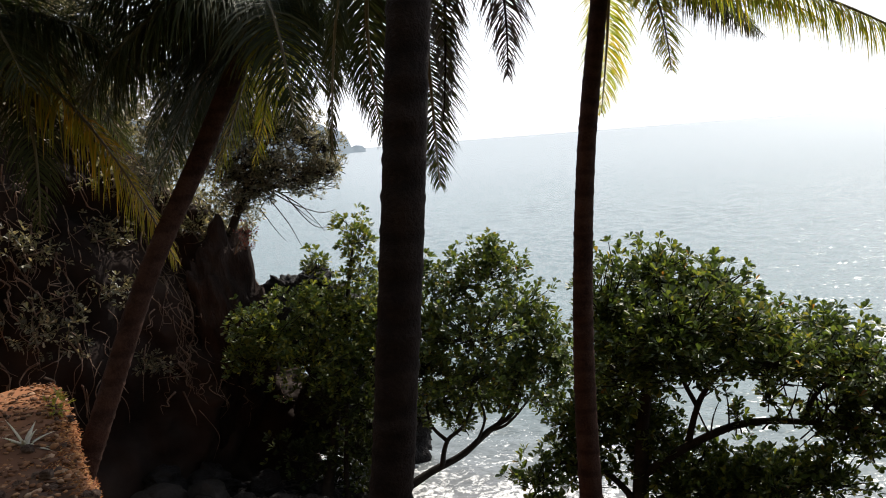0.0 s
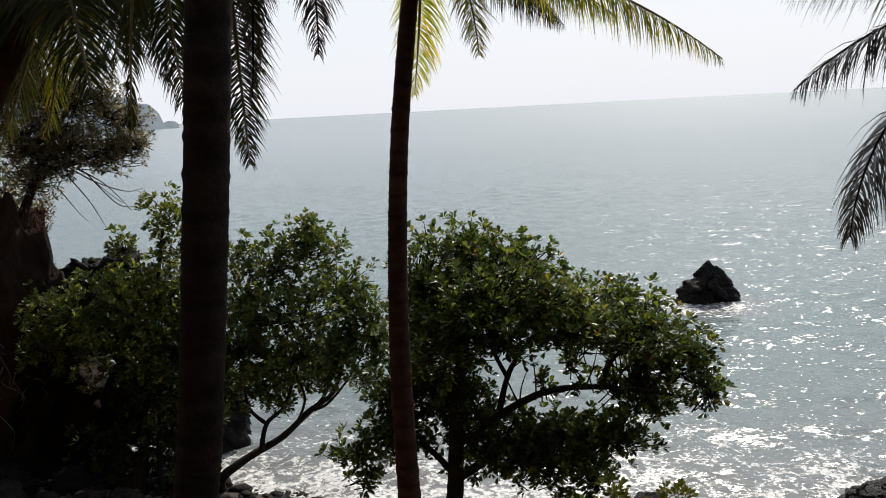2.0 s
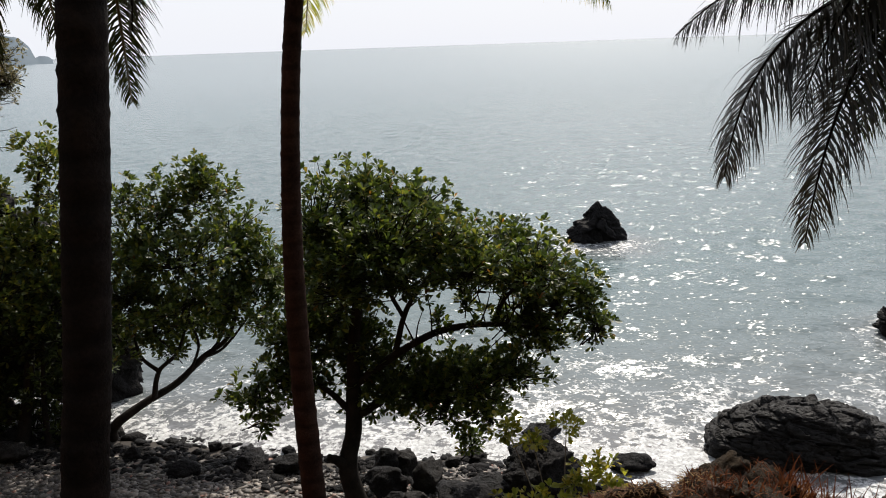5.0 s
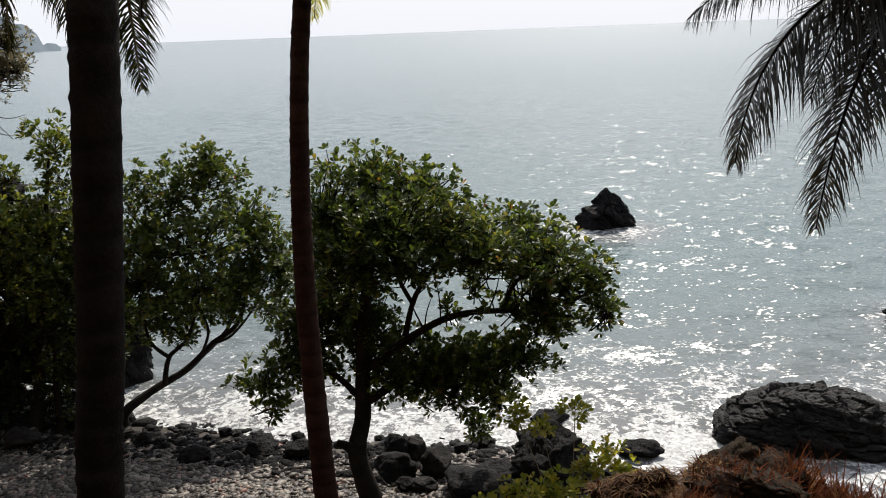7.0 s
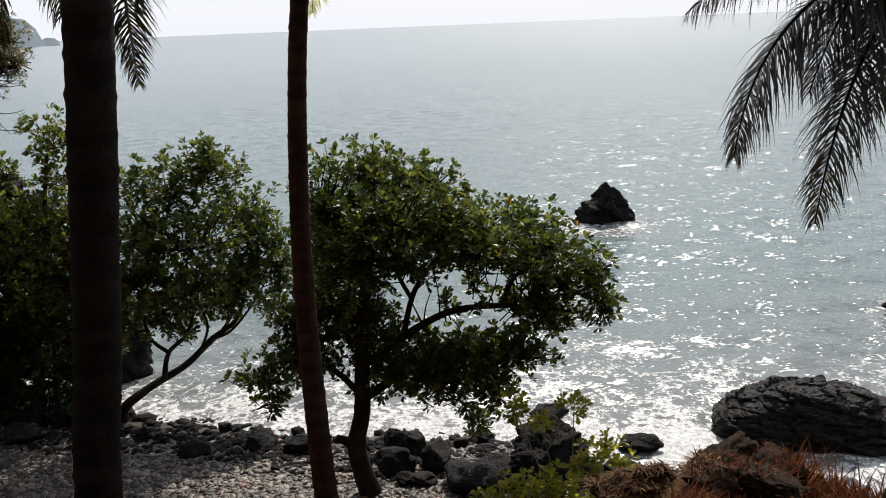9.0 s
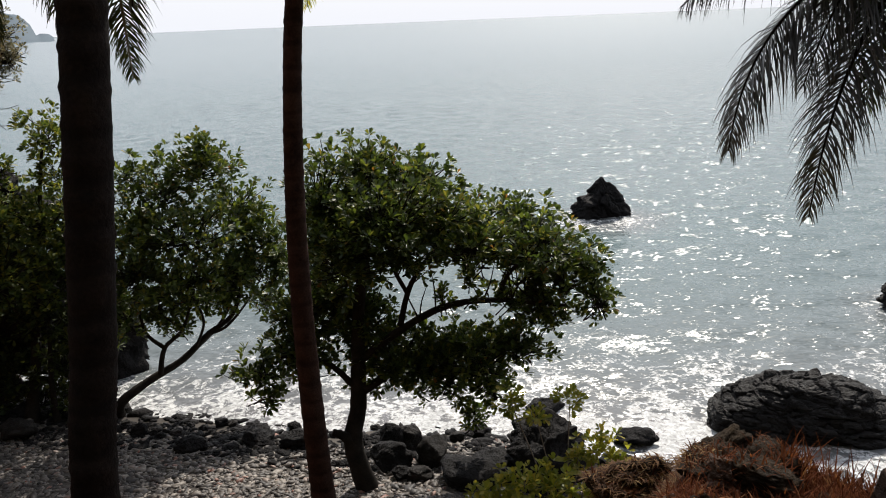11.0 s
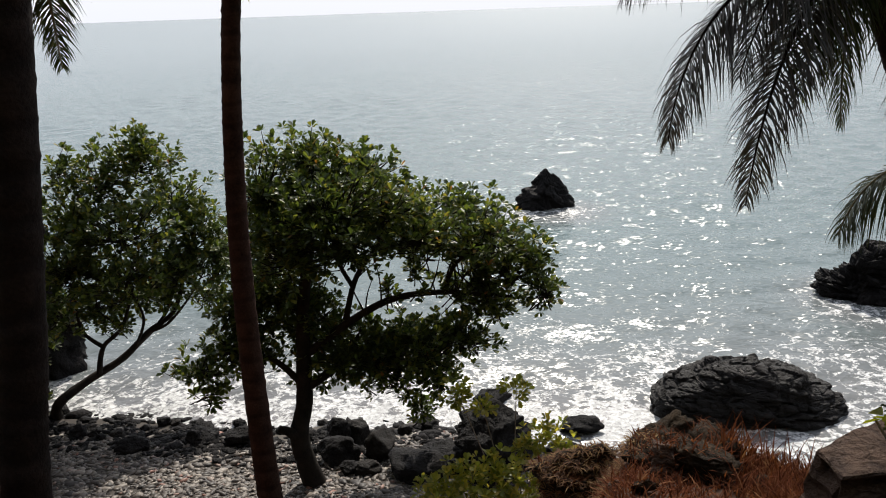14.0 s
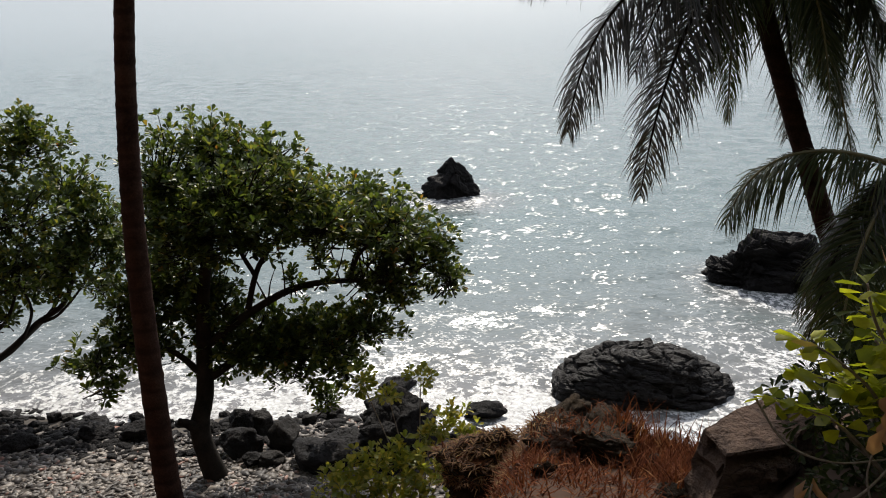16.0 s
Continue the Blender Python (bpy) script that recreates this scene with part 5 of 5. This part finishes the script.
# ---- shrubs, grass and rocks on the slope ----
bush("yellow-green shrub at the foot of the slope", [(1.16, 10.9, 2.0, 0.45, 0.35), (0.62, 10.7, 1.85, 0.4, 0.3), (1.6, 10.8, 2.05, 0.45, 0.35), (1.3, 10.4, 1.75, 0.5, 0.3), (0.7, 10.3, 1.6, 0.4, 0.3), (1.9, 10.5, 1.9, 0.35, 0.3)],
     701, "shrub_leaf", 88, 0.13, (5, 8), 0.1, 1.15, (1.2, 10.7, 1.0))
bush("thin yellow-green shrub with bare stems", [(1.05, 11.9, 2.95, 0.28, 0.16), (1.45, 11.8, 2.75, 0.2, 0.12), (2.02, 11.8, 3.0, 0.25, 0.13), (2.3, 11.1, 2.55, 0.3, 0.2), (2.55, 11.0, 2.3, 0.25, 0.2), (2.05, 11.2, 2.3, 0.2, 0.15)],
     702, "shrub_leaf", 120, 0.13, (5, 7), 0.2, 1.1, (1.85, 11.0, 0.9))


def grass(label, spots, seed, per=420, height=(0.18, 0.42), lean=0.5, key="dry_grass"):
    """Tufts of dry blades, each a thin bent strip."""
    rnd = random.Random(seed)
    vs, fs = [], []
    for x0, y0, rx, ry in spots:
        for _ in range(int(per * rx * ry * 4)):
            a, r = rnd.uniform(0, 6.28), math.sqrt(rnd.random())
            x, y = x0 + math.cos(a) * r * rx, y0 + math.sin(a) * r * ry
            z = top_z(x, y)
            ln = rnd.uniform(*height)
            w = rnd.uniform(0.004, 0.011)
            ta = rnd.uniform(0, 6.28)
            out = Vector((math.cos(ta), math.sin(ta), 0))
            sd = Vector((-out.y, out.x, 0)) * w
            p, d = Vector((x, y, z - 0.02)), (Vector((0, 0, 1)) + out * lean * rnd.random()).normalized()
            o = len(vs)
            for k in range(4):
                h = (1.0, 0.9, 0.6, 0.05)[k]
                vs.append(p + sd * h)
                vs.append(p - sd * h)
                d = (d + out * 0.35 * lean + Vector((0, 0, -0.22 * lean))).normalized()
                p = p + d * ln / 3
            for k in range(3):
                fs.append((o + 2 * k, o + 2 * k + 1, o + 2 * k + 3, o + 2 * k + 2))
    ob = new("dry_grass", mesh_of("dry_grass", vs, fs, M[key]))
    return tagged(ob, label, "grass", kind="stuff")


ROCK_SKINS = []


def top_z(x, y):
    z = ground_z(x, y)
    for skin, at, reach in ROCK_SKINS:
        if math.hypot(x - at[0], y - at[1]) < reach:
            hit = skin.ray_cast(Vector((x - at[0], y - at[1], 5.0)), Vector((0, 0, -1)))[0]
            if hit is not None:
                z = max(z, hit.z + at[2])
    return z


def slope_rock(x, y, a, b, c, seed, mat, label, yaw=0.0, planes=9, rough=0.13):
    z = ground_z(x, y)
    ob = rock("slope_rock", label, (x, y, z), (a, b, c), seed, M[mat], planes, 5, rough, 1.7, yaw, "rocks on the slope", sink=0.25)
    ROCK_SKINS.append((BVHTree.FromPolygons([v.co.copy() for v in ob.data.vertices], [tuple(p.vertices) for p in ob.data.polygons]), (x, y, z), 1.5 * max(a, b)))
    return ob


slope_rock(2.3, 8.7, 0.75, 0.6, 0.62, 801, "rock_moss", "brown rock capped with dry grass", 0.0, 5)
slope_rock(3.5, 7.75, 0.62, 0.5, 0.38, 802, "rock_moss", "dark mossy rock on the slope", 0.3)
slope_rock(2.85, 7.35, 0.28, 0.26, 0.3, 803, "rock_brown", "small brown rock in dry grass", 0.8)
slope_rock(3.3, 8.75, 0.6, 0.4, 0.4, 804, "rock_moss", "dark rock on the slope")
grass("dry rust-coloured grass on the slope", [(3.75, 6.9, 0.6, 0.7), (4.3, 7.7, 0.6, 0.6), (4.7, 8.3, 0.5, 0.4), (5.2, 8.6, 0.6, 0.5), (4.0, 6.6, 0.5, 0.4), (5.8, 9.0, 0.6, 0.4), (4.9, 7.2, 0.5, 0.5)], 811, 620, (0.1, 0.38), 0.6)
slope_rock(2.95, 8.0, 0.45, 0.4, 0.22, 824, "rock_moss", "dark mossy rock beside the grass-capped rock", 1.1)
slope_rock(3.2, 7.15, 0.4, 0.35, 0.26, 825, "rock_moss", "dark mossy rock among dry grass", 2.2)
rg = random.Random(44)
for i in range(16):
    a, d = radians(rg.uniform(16, 40)), rg.uniform(6.2, 9.2)
    slope_rock(d * math.sin(a), d * math.cos(a), rg.uniform(0.08, 0.18), rg.uniform(0.08, 0.18), rg.uniform(0.06, 0.12), 840 + i, rg.choice(["rock_brown", "rock_moss", "rock_moss"]), "small broken rock in dry grass", rg.uniform(0, 6))
grass("tall thin rust-coloured grass at the edge of the slope", [(4.5, 8.2, 0.5, 0.4), (5.2, 8.3, 0.5, 0.4), (5.0, 7.5, 0.5, 0.4), (4.2, 7.9, 0.4, 0.3)], 815, 210, (0.3, 0.62), 0.45)
grass("sparse dry grass between the rocks", [(3.3, 7.2, 1.2, 1.0), (2.6, 7.9, 0.8, 0.8), (2.9, 6.4, 0.8, 0.6), (2.0, 7.6, 0.6, 0.7), (2.4, 6.1, 0.8, 0.6), (3.1, 5.7, 0.7, 0.5), (1.9, 6.8, 0.6, 0.7), (1.6, 8.2, 0.5, 0.8), (4.6, 7.4, 1.0, 0.9), (2.4, 7.0, 0.6, 0.6), (5.6, 8.2, 0.8, 0.8)], 814, 190, (0.05, 0.24), 0.8)
grass("tawny dry grass over a rock", [(2.2, 8.75, 0.6, 0.5), (1.95, 8.45, 0.45, 0.35), (2.5, 8.4, 0.4, 0.3), (1.75, 8.7, 0.4, 0.5), (2.75, 8.55, 0.3, 0.3), (2.1, 8.15, 0.6, 0.4), (2.7, 8.2, 0.4, 0.35)], 812, 1200, (0.07, 0.2), 1.8, "tawny_grass")
grass("dry orange grass on the earth bank", [(-6.4, 5.4, 0.9, 0.8), (-7.2, 5.6, 0.8, 0.7), (-5.6, 4.9, 0.5, 0.5), (-6.6, 6.4, 0.8, 0.5), (-5.2, 4.7, 0.7, 0.6), (-4.6, 4.2, 0.7, 0.5), (-5.9, 5.2, 0.8, 0.6), (-6.8, 6.1, 0.8, 0.6)], 813, 900, (0.02, 0.055), 1.7, "bank_grass")
stones("earth_clods", "loose reddish clods and gravel on the earth bank", 6500, (-9.5, -3.2, 3.6, 8.2), (0.008, 0.026), 74, M["clod"], lambda x, y, z, r: z > 6.3 and -56 < math.degrees(math.atan2(x, y)) < -43)


rg = random.Random(46)
for i in range(26):
    a, d = radians(rg.uniform(-54, -44)), rg.uniform(5.4, 9.4)
    bs = rg.uniform(0.02, 0.05) * (1.0 + 1.6 * rg.random() ** 4)
    rock("bank_stone", "reddish stone on the orange earth bank", (d * math.sin(a), d * math.cos(a), ground_z(d * math.sin(a), d * math.cos(a))), (bs, bs, bs * 0.7), 870 + i, M["rock_brown"], 7, 3, group="stones on the earth bank", sink=0.3)
bush("small bright green weed on the earth bank", [(-5.75, 5.45, 6.95, 0.12, 0.1)], 741, "shrub_leaf", 200, 0.07, (4, 6), 0.1, 0.8, (-5.75, 5.45, 6.8))


def slab():
    """A big five-cornered brown rock with a flat top and straight broken sides."""
    corner = [Vector(c) for c in ((3.55, 5.78), (3.54, 5.38), (4.12, 5.42), (4.95, 5.95), (4.4, 6.2))]
    mid = sum(corner, Vector((0, 0))) / 5
    ring = []
    for i in range(5):
        a, b = corner[i], corner[(i + 1) % 5]
        ring += [a.lerp(b, k / 12) for k in range(12)]
    n = len(ring)
    vs, fs = [], []
    # inner rings of the top, then the rim, then the sides going down and out
    levels = [(f, 0.0) for f in (0.1, 0.25, 0.4, 0.55, 0.7, 0.82, 0.92, 0.975)] + [(1.0, 0.02)] + [(1.0 + 0.02 * k, 0.09 * k + 0.03) for k in range(1, 15)]
    for f, down in levels:
        for q in ring:
            c = mid + (q - mid) * f
            c.x -= 0.30 * down * (1.0 if q.x < 3.9 else 0.2)
            c.y -= 0.10 * down
            p = Vector((c.x, c.y, 5.31 - down + 0.05 * (c.y - mid.y) - 0.02 * (c.x - mid.x)))
            w = noise.fractal(p * 2.1 + Vector((3, 1, 7)), 0.8, 2.1, 5)
            if down > 0.025:
                d = (q - mid).normalized()
                w += 0.5 * cracked(p * 1.2, Vector((1, 2, 3)))
                p += Vector((d.x, d.y, 0)) * 0.09 * w
            else:
                p.z += 0.022 * w + 0.012 * noise.fractal(Vector((p.x * 3, p.y * 14, 1)), 0.8, 2.0, 3)
                p += Vector(((q - mid).x, (q - mid).y, 0)) * 0.05 * w * f
            vs.append(p)
    for k in range(len(levels) - 1):
        for i in range(n):
            a, b = k * n + i, k * n + (i + 1) % n
            fs.append((a, a + n, b + n, b))
    fs.append(tuple(range(n)))
    ob = new("slab_rock", mesh_of("slab_rock", vs, fs, M["rock_brown"], False))
    tagged(ob, "large squared brown rock with a flat sunlit top", "rock")


slab()


# ---- leafy shrub beside the slab ----
def big_leaf_shrub():
    rnd = random.Random(23)
    base = (4.15, 4.0, 5.6)
    ob = thing("leafy_shrub", "sunlit shrub with large yellow-green leaves beside the slab rock", "shrub", base)
    stems = [[(4.15, 4.0, 5.6), (3.8, 4.1, 6.4), (3.45, 4.15, 6.75), (3.2, 4.2, 6.9)], [(4.15, 4.0, 5.6), (3.8, 3.95, 6.6), (3.5, 3.95, 7.1), (3.4, 3.95, 7.35)],
             [(4.15, 4.0, 5.6), (3.9, 3.8, 6.8), (3.6, 3.75, 7.4), (3.45, 3.8, 7.75)], [(4.15, 4.0, 5.6), (3.7, 4.3, 6.15), (3.5, 4.55, 6.2), (3.35, 4.7, 6.22)],
             [(4.15, 4.0, 5.6), (3.9, 4.2, 6.3), (3.6, 4.3, 6.5), (3.35, 4.35, 6.55)], [(4.15, 4.0, 5.6), (3.75, 3.75, 6.6), (3.45, 3.7, 6.95), (3.3, 3.7, 7.1)],
             [(4.15, 4.0, 5.6), (3.9, 4.1, 6.5), (3.75, 4.1, 6.8), (3.65, 4.05, 7.0)], [(4.15, 4.0, 5.6), (3.95, 4.1, 6.2), (3.8, 4.2, 6.4), (3.65, 4.3, 6.5)], [(4.15, 4.0, 5.6), (4.0, 3.9, 6.6), (3.85, 3.85, 7.1), (3.75, 3.85, 7.5)]]
    shapes = []
    for k in range(4):
        vs, fs = [], []
        add_leaf(vs, fs, Vector((0, 0, 0)), Vector((0, 1, 0.001)), 1.0, random.Random(k), 1.5)
        shapes.append(mesh_of("leaf", vs, fs, M["big_leaf"]))
    yellow = mesh_of("leaf", *[list(q) for q in _one_leaf()], M["yellow_leaf"])
    for j, pts in enumerate(stems):
        line = spline(shift(pts, base), 8)
        v, f = tube(line, 0.016, 0.006, 6, 0.1, j)
        piece("stem", v, f, M["twig"], ob)
        for i in range(42):
            t = 0.3 + 0.7 * i / 41
            p = line[min(int(t * (len(line) - 1)), len(line) - 1)]
            a = rnd.uniform(0, 6.28)
            way = Vector((math.cos(a), math.sin(a), rnd.uniform(-0.45, 0.35)))
            lf = new("leaf", shapes[rnd.randrange(4)] if not (j == 0 and i == 41) else yellow)
            lf.parent = ob
            s = rnd.uniform(0.09, 0.165)
            lf.matrix_local = Matrix.Translation(p + way * 0.03) @ way.to_track_quat("Y", "Z").to_matrix().to_4x4() @ Matrix.Diagonal((s, s, s, 1))


def _one_leaf():
    vs, fs = [], []
    add_leaf(vs, fs, Vector((0, 0, 0)), Vector((0, 1, 0.001)), 1.0, random.Random(9), 2.0)
    return vs, fs


def object_leaf(name, a, b, share):
    m = Mat(name)
    rnd = m.n.new("ShaderNodeObjectInfo").outputs["Random"]
    col = m.ramp(rnd, [(0.0, a), (1.0, b)])
    col = m.mix(0.35, col, m.ramp(m.noise(3.0, 4.0), [(0.35, (0.5, 0.5, 0.5)), (0.65, (1, 1, 1))]), "MULTIPLY")
    m.done(col, 0.5, None, 0.3)
    tr = m.n.new("ShaderNodeBsdfTranslucent")
    m.link(m.mix(1.0, col, (2.2, 2.2, 1.3), "MULTIPLY"), tr.inputs["Color"])
    mx = m.n.new("ShaderNodeMixShader")
    mx.inputs[0].default_value = share
    m.link(m.b.outputs[0], mx.inputs[1])
    m.link(tr.outputs[0], mx.inputs[2])
    m.link(mx.outputs[0], m.n["Material Output"].inputs["Surface"])
    return m.m


M["big_leaf"] = object_leaf("large_shrub_leaf", (0.12, 0.15, 0.010), (0.36, 0.36, 0.025), 0.68)
M["yellow_leaf"] = object_leaf("yellowed_leaf", (0.36, 0.26, 0.006), (0.38, 0.28, 0.008), 0.65)
big_leaf_shrub()


# clumps in the darkened leaf colour, added to deepen the shade beside the slab
bush("undergrowth beside the slab rock with shade painted into its leaves", [(4.3, 4.3, 5.75, 0.5, 0.35), (4.2, 3.7, 5.9, 0.45, 0.4), (4.7, 4.6, 5.9, 0.6, 0.45), (4.5, 3.3, 6.2, 0.5, 0.5), (4.9, 5.3, 5.6, 0.6, 0.5), (4.0, 4.35, 5.45, 0.35, 0.25), (4.4, 4.6, 5.5, 0.4, 0.3), (3.8, 4.7, 6.05, 0.28, 0.22), (4.02, 4.75, 6.35, 0.32, 0.28), (4.3, 4.8, 6.65, 0.38, 0.36)],
     731, "painted_shade_leaf", 120, 0.11, (5, 7), 0.3, 0.7, (4.5, 4.2, 5.3))
# added out of view to keep skylight off the slab; leaves carry painted shade
bush("unseen dense bush added to shade the slab rock", [(4.6, 3.0, 6.9, 0.7, 0.8), (4.9, 3.6, 7.4, 0.7, 0.8), (5.2, 4.2, 6.8, 0.7, 0.8), (4.5, 2.4, 7.6, 0.7, 0.7), (5.4, 4.8, 6.2, 0.6, 0.6)],
     732, "painted_shade_leaf", 60, 0.15, (5, 7), 0.2, 0.8, (4.9, 3.6, 5.3))


def dead_leaves(label, spots, seed):
    """Curled brown dead leaves, hanging or lying, each its own shape."""
    rnd = random.Random(seed)
    for x, y, z in spots:
        vs, fs = [], []
        add_leaf(vs, fs, Vector((0, 0, 0)), Vector((rnd.uniform(-0.5, 0.5), rnd.uniform(-0.5, 0.5), -1)), rnd.uniform(0.14, 0.24), rnd, 1.1)
        for q in vs:
            q += Vector((0.03 * math.sin(q.z * 22), 0.03 * math.cos(q.z * 19), 0))
        ob = new("dead_leaf", mesh_of("dead_leaf", vs, fs, M["dead_leaf"]))
        ob.location = (x, y, z)
        tagged(ob, label, "leaf", "dead leaves")


M["dead_leaf"] = leaf_mat("dead_leaf", [(0.0, (0.16, 0.07, 0.035)), (1.0, (0.34, 0.2, 0.12))], (0.25, 0.13, 0.07), 0.35, 0.6)
dead_leaves("curled brown dead leaf hanging from a vine", [(3.42, 4.2, 5.82), (3.4, 4.14, 5.8), (3.46, 4.18, 5.84), (3.38, 3.85, 7.62), (3.42, 3.8, 7.58), (3.5, 3.72, 6.7), (3.55, 3.74, 6.62), (3.6, 3.8, 6.5), (3.52, 3.7, 6.5)], 66)


def vines():
    rnd = random.Random(29)
    for j, pts in enumerate([[(3.3, 4.75, 6.2), (3.42, 4.5, 5.95), (3.6, 4.2, 5.95), (3.85, 3.9, 6.15)], [(3.85, 3.9, 6.2), (3.6, 3.95, 5.85), (3.4, 4.1, 5.72), (3.45, 4.2, 5.8)],
                             [(4.0, 4.0, 6.6), (3.7, 3.9, 6.45), (3.55, 3.85, 6.1), (3.6, 3.75, 5.8)], [(3.9, 3.8, 6.5), (3.75, 3.75, 6.0), (3.72, 3.7, 5.6), (3.7, 3.7, 5.3)]]):
        base = pts[0]
        v, f = tube(spline(shift(pts, base), 8), 0.010, 0.006, 6, 0.1, j)
        ob = new("vine", mesh_of("vine", v, f, M["twig"]))
        ob.location = base
        tagged(ob, "pale dry vine trailing over the slab rock", "vine", "dry vines")


vines()


def agave():
    rnd = random.Random(31)
    x, y = -5.25, 4.65
    base = (x, y, ground_z(x, y) - 0.02)
    ob = thing("agave", "pale bleached spiky plant on orange earth", "plant", base)
    for i in range(13):
        a = rnd.uniform(0, 6.28)
        el = rnd.uniform(0.15, 1.2)
        d = Vector((math.cos(a) * math.cos(el), math.sin(a) * math.cos(el), math.sin(el)))
        s = d.cross(Vector((0, 0, 1))).normalized()
        u = s.cross(d)
        ln = rnd.uniform(0.18, 0.34)
        vs = []
        for k in range(5):
            t = k / 4
            w = 0.022 * (1 - t) ** 0.7 + 0.001
            p = d * ln * t + Vector((0, 0, -0.06 * t * t))
            vs += [p - s * w, p - u * w * 0.6, p + s * w]
        fs = []
        for k in range(4):
            b = 3 * k
            fs += [(b, b + 1, b + 4, b + 3), (b + 1, b + 2, b + 5, b + 4), (b + 2, b, b + 3, b + 5)]
        piece("leaf", vs, fs, M["pale_leaf"], ob)


agave()
